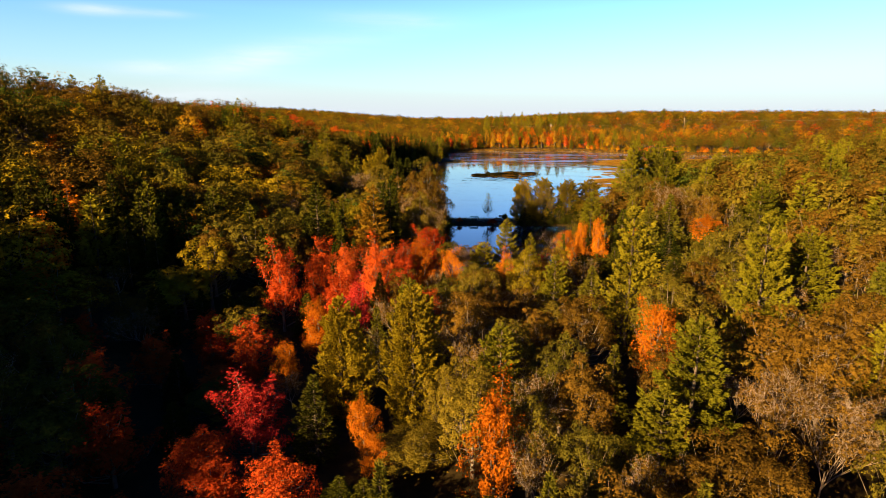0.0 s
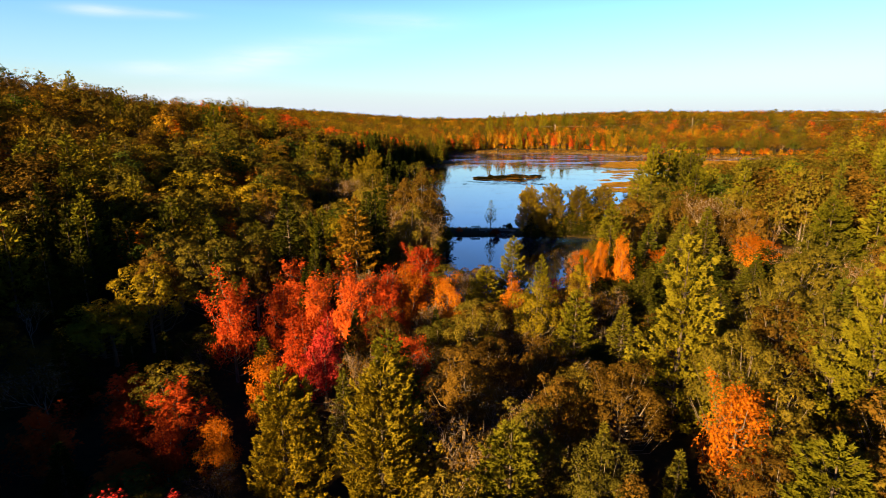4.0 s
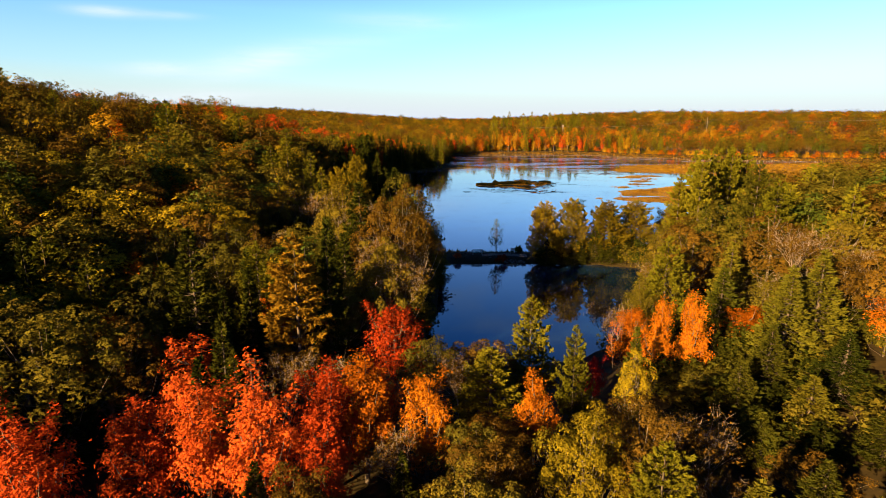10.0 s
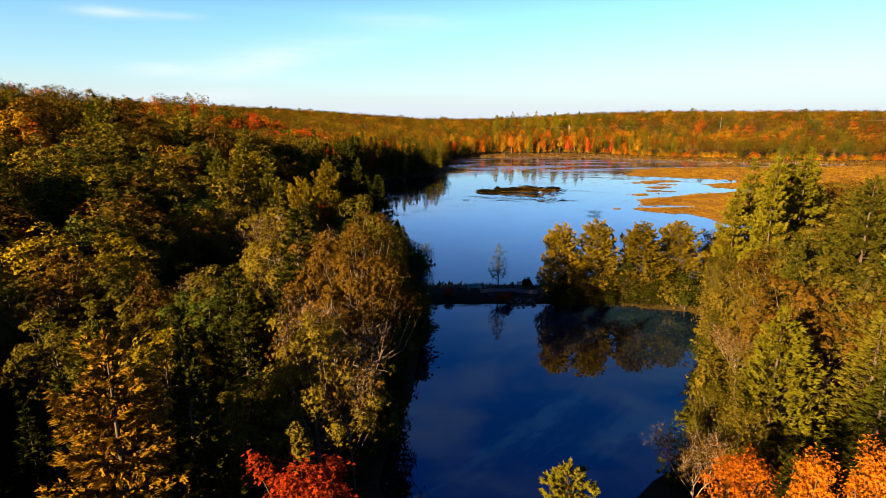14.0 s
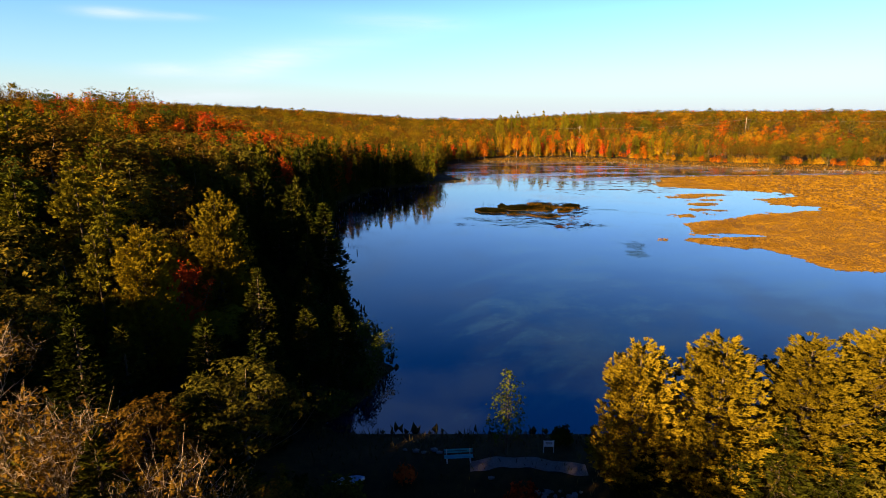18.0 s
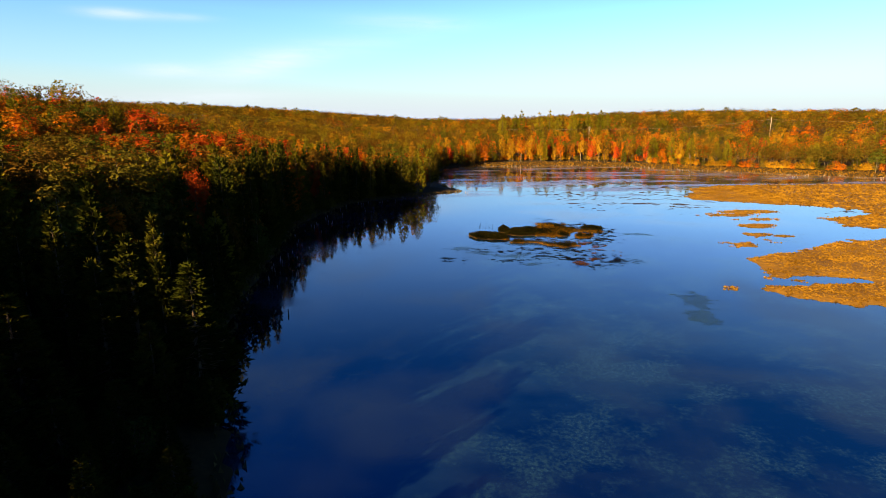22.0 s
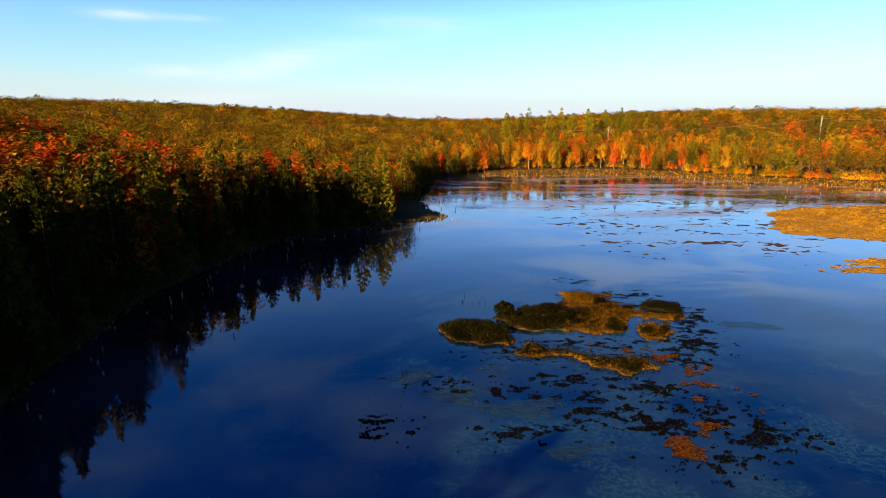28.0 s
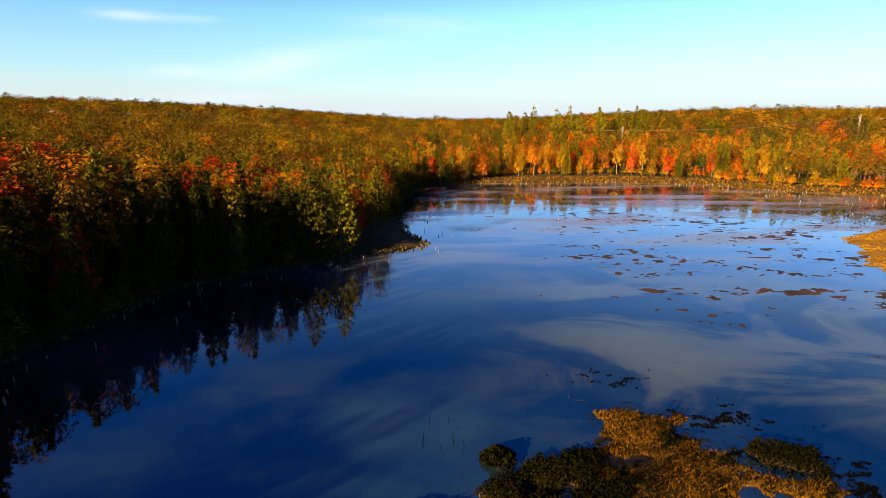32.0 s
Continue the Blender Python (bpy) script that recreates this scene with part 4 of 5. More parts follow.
    plant(sp, lf, float(x), float(y), float(h), float(r), detail, float(z))

# tall pines that stand over the far ridge
for k in range(11):
    x, y = 66 + 8 * k + rng.uniform(-3, 3), 546 + rng.uniform(-14, 14)
    z = float(land(x, y))
    plant("pine", "pine", x, y, 29.5 + rng.uniform(-3.0, 2.0) - z, rng.uniform(3.8, 5.2), "mid", z)

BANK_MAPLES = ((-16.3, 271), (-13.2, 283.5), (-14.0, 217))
# conifers that line the bank, their dark needles chosen to stand for its shade
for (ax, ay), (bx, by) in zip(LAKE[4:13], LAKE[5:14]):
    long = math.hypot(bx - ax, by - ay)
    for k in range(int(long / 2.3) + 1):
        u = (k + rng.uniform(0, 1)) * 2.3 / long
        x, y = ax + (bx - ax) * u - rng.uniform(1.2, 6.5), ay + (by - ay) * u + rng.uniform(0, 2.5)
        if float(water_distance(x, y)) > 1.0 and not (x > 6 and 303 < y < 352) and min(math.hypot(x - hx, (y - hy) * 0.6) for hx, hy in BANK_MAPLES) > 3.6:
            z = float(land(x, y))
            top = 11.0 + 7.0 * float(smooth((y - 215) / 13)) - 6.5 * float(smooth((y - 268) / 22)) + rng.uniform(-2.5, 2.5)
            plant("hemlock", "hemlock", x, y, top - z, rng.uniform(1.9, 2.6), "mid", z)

# thickets at the water's edge
for edge, first, last, inner in ((LAKE, 4, 19, 0.3), (POND, 0, 3, 0.2), (POND, 7, 11, 0.2), (LAKE, 19, 27, 6.0)):
    for (ax, ay), (bx, by) in zip(edge[first:last], edge[first + 1:last + 1]):
        long = math.hypot(bx - ax, by - ay)
        for k in range(int(long / 2.1) + 1):
            u = (k + rng.uniform(0, 1)) * 2.1 / long
            x, y = ax + (bx - ax) * u, ay + (by - ay) * u
            gx = float(poly_distance(x + 0.2, y, edge) - poly_distance(x - 0.2, y, edge))
            gy = float(poly_distance(x, y + 0.2, edge) - poly_distance(x, y - 0.2, edge))
            g = math.hypot(gx, gy) + 1e-6
            off = inner + rng.uniform(0.4, 2.6) + (8 if 45 < x < 130 and y > 418 else 0)
            x, y = x + gx / g * off, y + gy / g * off
            if float(water_distance(x, y)) > 0.1 and not (x > 10 and 305 < y < 352):
                # bushes on the shaded bank take the dark leaf to imitate its shade
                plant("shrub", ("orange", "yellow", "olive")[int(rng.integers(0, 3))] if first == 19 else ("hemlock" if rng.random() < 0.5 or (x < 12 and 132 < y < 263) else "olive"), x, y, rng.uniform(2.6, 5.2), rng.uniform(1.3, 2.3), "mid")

for k in range(46):
    x, y = rng.uniform(27, 47), rng.uniform(64, 91)
    if float(water_distance(x, y)) > 1.0:
        plant("shrub", "hemlock" if k % 3 else "olive", x, y, rng.uniform(2.2, 4.2), rng.uniform(1.4, 2.2), "mid")

for (sp, lf), spots in LOWSPOTS.items():
    vs, n = [], 0
    wv, wn = [], 0
    crowns, trunks, tf = [], [], []
    for x, y, z, flat, tall, turn in spots:
        (tv, tfaces), (cv, cf) = LOW[sp][int(rng.integers(0, 4))]
        c, s = math.cos(turn) * flat, math.sin(turn) * flat
        m = np.array([[c, -s, 0], [s, c, 0], [0, 0, tall]])
        crowns.append(cv @ m.T + np.array([x, y, z]))
        k = 12 if sp in ("oak", "oak_mid", "maple") else 9
        trunks.append((tv[:k] @ m.T + np.array([x, y, z]), tfaces[:6 * (k // 3 - 1)]))
    cv = np.concatenate(crowns)
    far_woods = new("distant_woods")
    tagged(far_woods, "distant woodland canopy of " + KIND.get((sp.replace("_mid", ""), lf), ("", "mixed autumn trees"))[1].split(" with ")[-1], "woods", kind="stuff")
    mesh_object("crown", cv, np.arange(len(cv)).reshape(-1, 3), FARMAT[lf], far_woods)
    tv, tfc = join(trunks)
    mesh_object("trunk", tv, tfc, MAT["bark"], far_woods)


# ---------------------------------------------------------------- marsh, island and floating growth
MARSH = [(64.4, 211.6), (70.8, 206.3), (74.3, 204.5), (80.2, 200.1), (82.6, 192.3), (84.1, 187.4), (92, 186), (145, 195), (208, 219), (318, 268), (354, 320),
         (313, 340), (239, 350), (186, 346), (151, 345.5), (128, 342), (112.3, 334), (105, 318.5), (99.3, 306.5), (108.7, 303.5), (114, 298.5), (127, 294), (140, 286),
         (134, 276), (118, 272), (117, 261.5), (128, 257), (124, 250), (113, 246.5), (106, 244.6), (92.7, 237), (85.4, 234.5), (76.2, 228), (74.5, 218), (85, 217.5),
         (91, 214.8), (82, 213.6), (71.5, 213.4)]
ISLETS = [(84.5, 242, 5.0, 1.9), (97, 262, 5.0, 2.6), (106, 282.3, 9.5, 2.0), (101, 270.5, 4, 1.2), (99, 277, 5, 1.4), (90, 251, 3.0, 0.9), (73, 216.0, 2.6, 0.7)]
# the island's dark shrub beds and its golden turf
SHRUB_BEDS = [[(25.8, 250.9), (28, 252.9), (30.6, 252.2), (33.8, 251.3), (33.6, 247), (30.7, 245.5), (27.6, 247.2)],
              [(33.0, 254.6), (34.6, 256.2), (37, 258), (40.8, 258.4), (39.8, 250.8), (36, 249.8), (33.4, 251.2)],
              [(51.2, 258.6), (54, 260.6), (57.2, 259), (56.8, 256.2), (53.8, 256)]]
TURF = [[(43, 264.5), (45.8, 265.2), (49.3, 263.8), (48.0, 260.9), (51.2, 258.5), (50.4, 256.3), (48.8, 254.6), (47.5, 251), (45.6, 249.6), (42.5, 249.3), (39.2, 251), (40, 258), (42.2, 260.5)],
        [(50.6, 257.2), (53.6, 256.8), (56.6, 255.8), (54.6, 253.6), (51.6, 254.4)],
        [(50.1, 252.6), (53.9, 252.8), (52.4, 247.6), (48.7, 247.1)],
        [(34, 243.7), (36.1, 245.9), (38, 245), (41.1, 243.6), (43.6, 242.5), (47.2, 242.4), (47, 240), (43.9, 239.4), (41.1, 240.4), (39.4, 242.3), (36.4, 242.6)]]
POOLS = [(44.2, 257.4, 1.5, 0.75), (49.8, 255.4, 0.7, 0.6), (37.6, 254.2, 0.9, 0.35)]
DEBRIS = [(43.3, 246.4, 2.6, 0.9), (55.8, 250.5, 1.8, 2.6), (54.2, 246.6, 2.6, 2.4), (51, 243.5, 2.2, 2.0), (33, 243.4, 2.5, 0.9), (52.5, 263.6, 2.0, 0.9), (57.5, 255.2, 1.2, 2.2),
          (26, 237.2, 2.3, 0.9), (22, 229.5, 1.6, 1.1), (32.3, 235.4, 2.6, 1.2), (38.8, 237.6, 2.6, 1.0), (39.2, 234.6, 2.8, 1.2), (41.2, 231.5, 3.2, 1.3), (44.5, 229.8, 3.2, 1.4),
          (48.1, 231.8, 2.6, 1.3), (50.6, 228, 2.6, 1.1), (52.4, 227, 1.8, 0.8), (46.6, 225.3, 2.2, 1.0), (33.5, 228.5, 2.0, 0.8), (45.3, 235.6, 2.4, 1.6), (45.9, 270.6, 1.0, 0.5)]
RUST = [(46.3, 244.0, 2.0, 0.8), (50.6, 240.6, 1.5, 1.6), (51.6, 235.4, 1.7, 0.9), (53.3, 233.8, 1.1, 0.7), (48.6, 228.9, 1.1, 0.8), (49.9, 243.2, 1.2, 1.0), (44.6, 226.4, 1.0, 0.5)]


def lobes(x, y, table):
    return np.min([(np.hypot((x - cx) / rx, (y - cy) / ry) - 1) * min(rx, ry) for cx, cy, rx, ry in table], 0)


def value_noise(x, y, seed):
    """Soft lattice noise, -1 to 1, with cells of one metre."""
    ix, iy = np.floor(x), np.floor(y)
    fx, fy = smooth(x - ix), smooth(y - iy)

    def corner(a, b):
        h = np.sin(a * 127.1 + b * 311.7 + seed * 74.7) * 43758.5453
        return (h - np.floor(h)) * 2 - 1

    low = corner(ix, iy) * (1 - fx) + corner(ix + 1, iy) * fx
    high = corner(ix, iy + 1) * (1 - fx) + corner(ix + 1, iy + 1) * fx
    return low * (1 - fy) + high * fy


def fine_noise(x, y, seed):
    return 0.62 * value_noise(x / 2.1, y / 2.1, seed) + 0.4 * value_noise(x / 0.9, y / 0.9, seed + 4) + 0.24 * value_noise(x / 0.4, y / 0.4, seed + 9)


def mat_sheet(name, field, box, step, height, material_, label, category, kind):
    """A low hummocky mat of growth on the water: the cells where field is positive, with a rim that dips under."""
    x0, y0, x1, y1 = box
    xs, ys = np.arange(x0, x1, step), np.arange(y0, y1, step)
    X, Y = np.meshgrid(xs, ys)
    f = field(X, Y)
    Z = np.clip(f * 0.5, -0.3, 1.0) * height + 0.3 * height * fine_noise(X, Y, 3.0) * (f > 0)
    Z = np.where(f > 0, np.maximum(Z, 0.02), -0.12)
    k = np.arange(X.size).reshape(X.shape)
    q = np.stack([k[:-1, :-1], k[:-1, 1:], k[1:, 1:], k[1:, :-1]], -1).reshape(-1, 4)
    keep = (f.ravel()[q] > 0).any(1)
    q = q[keep]
    used, inv = np.unique(q, return_inverse=True)
    verts = np.stack([X.ravel(), Y.ravel(), Z.ravel()], -1)[used]
    ob = mesh_object(name, verts, inv.reshape(-1, 4), material_, smooth_shade=True)
    return tagged(ob, label, category, kind=kind)


def beds(x, y, tables):
    return np.min([poly_distance(x, y, p) for p in tables], 0)


def island_field(x, y):
    d = np.minimum(beds(x, y, SHRUB_BEDS + TURF), np.hypot(x - 34.2, y - 257.8) - 1.0)
    d = np.maximum(d, -lobes(x, y, POOLS))
    return -d + 0.05 + 1.25 * fine_noise(x, y, 1.3)


def marsh_field(x, y):
    d = poly_distance(x, y, MARSH)
    for cx, cy, rx, ry in ISLETS:
        d = np.minimum(d, (np.hypot((x - cx) / rx, (y - cy) / ry) - 1) * ry)
    pools = smooth((wave(x, y, 7.0, 5.2) - 0.62) / 0.2) * 3.0 * (d > -14)
    return np.minimum(-d, 4.0) + 2.2 * fine_noise(x * 0.4, y * 0.7, 2.2) + 1.3 * fine_noise(x * 0.8, y * 1.5, 6.1) - pools


MAT["sedge"] = surface("golden_marsh_sedge", [(0.3, (0.06, 0.028, 0.003)), (0.5, (0.115, 0.057, 0.005)), (0.7, (0.155, 0.08, 0.007))], 0.9, 0.95, 0.9, 2.6, detail=7.0)
MAT["island_turf"] = surface("island_turf", [(0.35, (0.0064, 0.00512, 0.00192)), (0.5, (0.032, 0.0166, 0.0032)), (0.66, (0.102, 0.0512, 0.0064))], 0.9, 0.95, 0.9, 5.0)
MAT["mud"] = surface("dark_mud_mat", [(0.35, (0.006, 0.0035, 0.002)), (0.5, (0.022, 0.0115, 0.006)), (0.68, (0.06, 0.03, 0.013))], 1.6, 0.85, 0.6)
GRASS = {k: foliage(k + "_blades", *v, through_light=0.15, far=True) for k, v in {
    "sedge": ((0.055, 0.026, 0.003), (0.1, 0.05, 0.004), (0.14, 0.072, 0.006)),
    "island": ((0.02, 0.01, 0.001), (0.085, 0.038, 0.002), (0.175, 0.078, 0.004)),
    "shrub": ((0.0018, 0.002, 0.0006), (0.0052, 0.005, 0.001), (0.014, 0.0105, 0.002)),
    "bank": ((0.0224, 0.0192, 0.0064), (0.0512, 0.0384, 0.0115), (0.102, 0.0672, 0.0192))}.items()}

def fringe_field(x, y):
    d = beds(x, y, SHRUB_BEDS + TURF)
    return -d * 0.6 - 0.3 + 1.9 * fine_noise(x * 2.4, y * 3.2, 5.6)


MAT["black_peat"] = surface("black_peat", [(0.35, (0.003, 0.002, 0.001)), (0.58, (0.006, 0.004, 0.002)), (0.78, (0.011, 0.005, 0.002))], 2.2, 0.8, 0.8, 6.0)
marsh = mat_sheet("marsh", marsh_field, (60, 182, 358, 353), 1.2, 0.3, MAT["sedge"], "flat golden marsh meadow reaching into the lake", "marsh", "structure")
island = mat_sheet("lake_island", island_field, (22, 236, 60, 268), 0.28, 0.26, MAT["island_turf"], "low boggy island of golden turf and dark shrubs", "island", "structure")

fringe = mat_sheet("island_fringe", fringe_field, (21, 230, 62, 270), 0.28, 0.1, MAT["black_peat"], "broken dark fringe of peat and dead weed round the island", "peat", "structure")


def blades(name, xs, ys, zs, height, width, mat, label, category, lean=0.35, parent=None):
    """Upright three-cornered blades, one for each spot."""
    n = len(xs)
    a = rng.uniform(0, 6.283, n)
    h = height * rng.uniform(0.5, 1.4, n)
    w = width * rng.uniform(0.6, 1.3, n)
    base = np.stack([xs, ys, zs - 0.04], -1)
    side_ = np.stack([np.cos(a) * w, np.sin(a) * w, np.zeros(n)], -1) * 0.5
    tip = base + np.stack([rng.normal(size=n) * lean * h, rng.normal(size=n) * lean * h, h], -1)
    v = np.stack([base - side_, base + side_, tip], 1).reshape(-1, 3)
    ob = mesh_object(name, v, np.arange(3 * n).reshape(-1, 3), mat, parent)
    if parent is None:
        tagged(ob, label, category, kind="stuff")
    return ob


def spots_on(field, box, n, tries=14):
    x0, y0, x1, y1 = box
    X, Y = rng.uniform(x0, x1, n * tries), rng.uniform(y0, y1, n * tries)
    f = field(X, Y)
    ok = f > 0.05
    return X[ok][:n], Y[ok][:n], f[ok][:n]


X, Y, F = spots_on(island_field, (22, 236, 60, 268), 60000)
strip = (Y < 246.8) & (X < 48)
dark_part = (beds(X, Y, SHRUB_BEDS) < 0.3) | (rng.random(len(X)) < np.where(strip, 0.4, 0.16)) | (fine_noise(X * 0.8, Y * 0.8, 3.0) > 0.5)
Z = np.clip(F * 0.5, 0.02, 1) * 0.26
blades("island_grass", X[~dark_part], Y[~dark_part], Z[~dark_part], 0.2, 0.08, GRASS["island"], "tufts of golden sedge on the island", "grass")
pts = np.stack([X[dark_part], Y[dark_part], Z[dark_part] + rng.uniform(0.02, 0.55, int(dark_part.sum()))], -1)
v, f = leaf_cards(pts, unit(len(pts)) + np.array([0, 0, 0.8]), 0.15)
tagged(mesh_object("bog_shrubs", v, f, GRASS["shrub"]), "low dark leathery shrubs on the island", "shrubs", kind="stuff")
X, Y, F = spots_on(lambda x, y: np.where((x - 60) * 1.2 < 90, marsh_field(x, y), -1), (62, 184, 145, 353), 52000)
blades("marsh_grass", X, Y, np.clip(F * 0.5, 0.02, 1.0) * 0.3, 0.15, 0.55, GRASS["sedge"], "golden sedge tufts of the marsh", "grass")
X, Y, F = spots_on(marsh_field, (122, 188, 354, 350), 26000)
blades("marsh_grass", X, Y, np.clip(F * 0.5, 0.02, 1.0) * 0.3, 0.36, 1.3, GRASS["sedge"], "wide golden sedge meadow of the marsh", "grass")
ang = rng.uniform(0, 6.283, 500)
rad = 1.25 * np.sqrt(rng.random(500))
pts = np.stack([34.2 + rad * np.cos(ang), 257.8 + rad * np.sin(ang), 0.1 + rng.uniform(0.1, 1.0, 500) * (1.15 - rad * 0.75)], -1)
v, f = leaf_cards(pts, unit(500) + np.array([0, 0, 0.6]), 0.3)
tagged(mesh_object("bog_bush", v, f, GRASS["shrub"]), "round dark bush at the edge of the island", "bush")


def patches(name, field, box, n, size, mat, label, category, z=0.012, flatten=1.0):
    """Small flat leaves and scraps afloat, six-cornered, where field allows."""
    X, Y, F = spots_on(field, box, n)
    n = len(X)
    r = size * rng.uniform(0.45, 1.4, n)
    turn = rng.uniform(0, 6.283, n)
    vs = []
    for k in range(6):
        a = turn + k * math.pi / 3
        rr = r * rng.uniform(0.65, 1.15, n)
        vs.append(np.stack([X + rr * np.cos(a), Y + rr * np.sin(a) * flatten, z + rng.uniform(0, 0.02, n)], -1))
    v = np.stack(vs, 1).reshape(-1, 3)
    k = np.arange(n) * 6
    ob = mesh_object(name, v, np.stack([k, k + 1, k + 2, k + 3, k + 4, k + 5], -1), mat)
    return tagged(ob, label, category, kind="stuff")


LILIES = [(27.3, 234.5, 3.0, 1.6), (33.5, 232.6, 3.6, 1.3), (23.6, 237.8, 2.0, 1.4), (30.5, 240.3, 1.8, 0.8), (63, 251.5, 3.6, 1.3), (36, 226, 2.4, 1.0), (55.3, 206, 2.2, 3.5), (53, 199.5, 2.0, 3.0)]


def lily_field(x, y):
    return np.where(island_field(x, y) < -0.3, -0.5 * lobes(x, y, LILIES) - 0.1 + 0.8 * fine_noise(x, y * 1.6, 6.0), -1)


def debris_field(x, y):
    return np.where(island_field(x, y) < 0, -0.35 * lobes(x, y, DEBRIS) - 0.22 + 1.25 * fine_noise(x * 2.3, y * 3.4, 4.4), -1)


def mud_field(x, y):
    zone = smooth((x - 38) / 24) * smooth((y - 268) / 28) * smooth((380 - y) / 22) * smooth((160 - x) / 32)
    return np.where((marsh_field(x, y) < -0.5) & (island_field(x, y) < -2) & (poly_distance(x, y, LAKE) < -4), zone, 0) * 0.95 - 1.5 + 0.7 * value_noise(x / 13, y / 5.2, 8.1) + 0.45 * value_noise(x / 4.5, y / 2.0, 2.5) + 1.5 * fine_noise(x * 1.1, y * 1.8, 7.7)


def simple_leaf(name, dark, light):
    m, t, out = material(name)
    p = N(t, "ShaderNodeBsdfPrincipled", i_Roughness=0.9, i_Specular_IOR_Level=0.0)
    geo = N(t, "ShaderNodeNewGeometry")
    t.links.new(ramp(t, geo.outputs["Random Per Island"], [(0.0, dark), (1.0, light)]), p.inputs["Base Color"])
    t.links.new(p.outputs[0], out.inputs[0])
    return m


MAT["lily"] = simple_leaf("lily_pads", (0.009, 0.024, 0.03), (0.022, 0.048, 0.052))
MAT["debris"] = simple_leaf("dead_weed", (0.0008, 0.0008, 0.001), (0.004, 0.0025, 0.0015))
MAT["rust_weed"] = simple_leaf("rusty_weed", (0.012, 0.005, 0.0015), (0.085, 0.027, 0.004))
patches("lily_pads", lily_field, (18, 194, 69, 256), 24000, 0.038, MAT["lily"], "small grey green lily pads afloat on the lake", "lily pads")
patches("dead_weed", debris_field, (19, 222, 62, 274), 24000, 0.065, MAT["debris"], "dark scraps of dead weed around the island", "weed", z=0.03)
patches("rusty_weed", lambda x, y: -0.4 * lobes(x, y, RUST) - 0.3 + 1.5 * fine_noise(x, y * 1.4, 7.1), (42, 224, 56, 247), 5200, 0.055, MAT["rust_weed"], "rust coloured water weed beside the island", "weed", z=0.05)
X, Y = np.concatenate([rng.uniform(28.5, 32.5, 14), rng.uniform(29, 37, 16)]), np.concatenate([rng.uniform(258.5, 263, 14), rng.uniform(230, 240, 16)])
blades("reed_stems", X, Y, np.zeros(30), 0.9, 0.06, MAT["debris"], "thin dead reed stems standing in the water", "reeds", lean=0.12)
mud = mat_sheet("mud_flat", mud_field, (38, 266, 162, 382), 0.4, 0.06, MAT["mud"], "brown mats of mud and dead weed breaking the surface", "mud", "structure")

# ---------------------------------------------------------------- drowned stumps
MAT["dead_wood"] = surface("bleached_dead_wood", [(0.3, (0.0896, 0.0704, 0.0512)), (0.7, (0.205, 0.166, 0.128))], 7.0, 0.85, 0.5, stretch=(1, 1, 0.15), second=((0.0768, 0.0576, 0.0448), 0.7))


def stump_mesh(k):
    bm = bmesh.new()
    h = (0.75, 1.0, 0.55)[k]
    bmesh.ops.create_cone(bm, segments=7, radius1=0.13, radius2=0.075, depth=h + 0.5, cap_ends=True, matrix=Matrix.Translation((0, 0, (h - 0.5) / 2)))
    for w in bm.verts:
        if w.co.z > 0.2:
            w.co.z += random.uniform(-0.1, 0.12)
            w.co.x += 0.04 * k
    me = bpy.data.meshes.new("stump")
    bm.to_mesh(me)
    bm.free()
    me.materials.append(MAT["dead_wood"])
    return me


STUMPS = [stump_mesh(k) for k in range(3)]
spots = []
X, Y = rng.uniform(-25, 245, 15000), rng.uniform(200, 442, 15000)
W = poly_distance(X, Y, LAKE)
chance = np.where((Y > 357) & (X > 40), np.exp(-np.abs(-W - 5) / 5.0) * 0.42, 0) + np.where((Y > 357) & (X > 115), np.exp(-np.abs(-W - 14) / 9) * 0.35, 0)
chance += np.where((Y <= 369) & (X < 40), np.exp(-np.abs(-W - 3.2) / 2.4) * 0.5, 0) + np.where((X > 50) & (X < 128) & (Y > 302) & (Y < 363), 0.006, 0)
ok = (W < -0.6) & (rng.random(15000) < chance) & (marsh_field(X, Y) < 0)
spots = sorted(zip(X[ok], Y[ok]), key=lambda p: p[1])
sv, sf, n = [], [], 0
base_v = np.array([w.co[:] for w in STUMPS[0].vertices])
base_f = []
for poly in STUMPS[0].polygons:
    vs_ = list(poly.vertices)
    base_f += [(vs_[0], vs_[i], vs_[i + 1]) for i in range(1, len(vs_) - 1)]
base_f = np.array(base_f)
for k, (x, y) in enumerate(spots):
    size = rng.uniform(0.3, 1.0)
    girth = rng.uniform(0.5, 1.05)
    if k < 290:
        ob = new("dead_stump", STUMPS[k % 3])
        ob.matrix_world = Matrix.Translation((x, y, 0)) @ Euler((rng.normal() * 0.08, rng.normal() * 0.08, rng.uniform(0, 6))).to_matrix().to_4x4() @ Matrix.Diagonal((girth, girth, size, 1))
        tagged(ob, "bleached grey stump standing in shallow water", "stump", group="drowned stumps")
    else:
        sv.append(base_v * np.array([girth, girth, size]) + np.array([x, y, 0]))
        sf.append(base_f + n)
        n += len(base_v)
if sv:
    tagged(mesh_object("dead_stumps", np.concatenate(sv), np.concatenate(sf), MAT["dead_wood"]), "rows of bleached stumps along the far shore", "stumps", kind="stuff")

# dry grass on the far shore, reeds and sedge on the banks
X, Y = rng.uniform(-30, 355, 260000), rng.uniform(84, 458, 260000)
W = poly_distance(X, Y, LAKE)
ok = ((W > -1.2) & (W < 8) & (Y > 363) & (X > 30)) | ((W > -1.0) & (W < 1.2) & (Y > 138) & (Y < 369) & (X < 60))
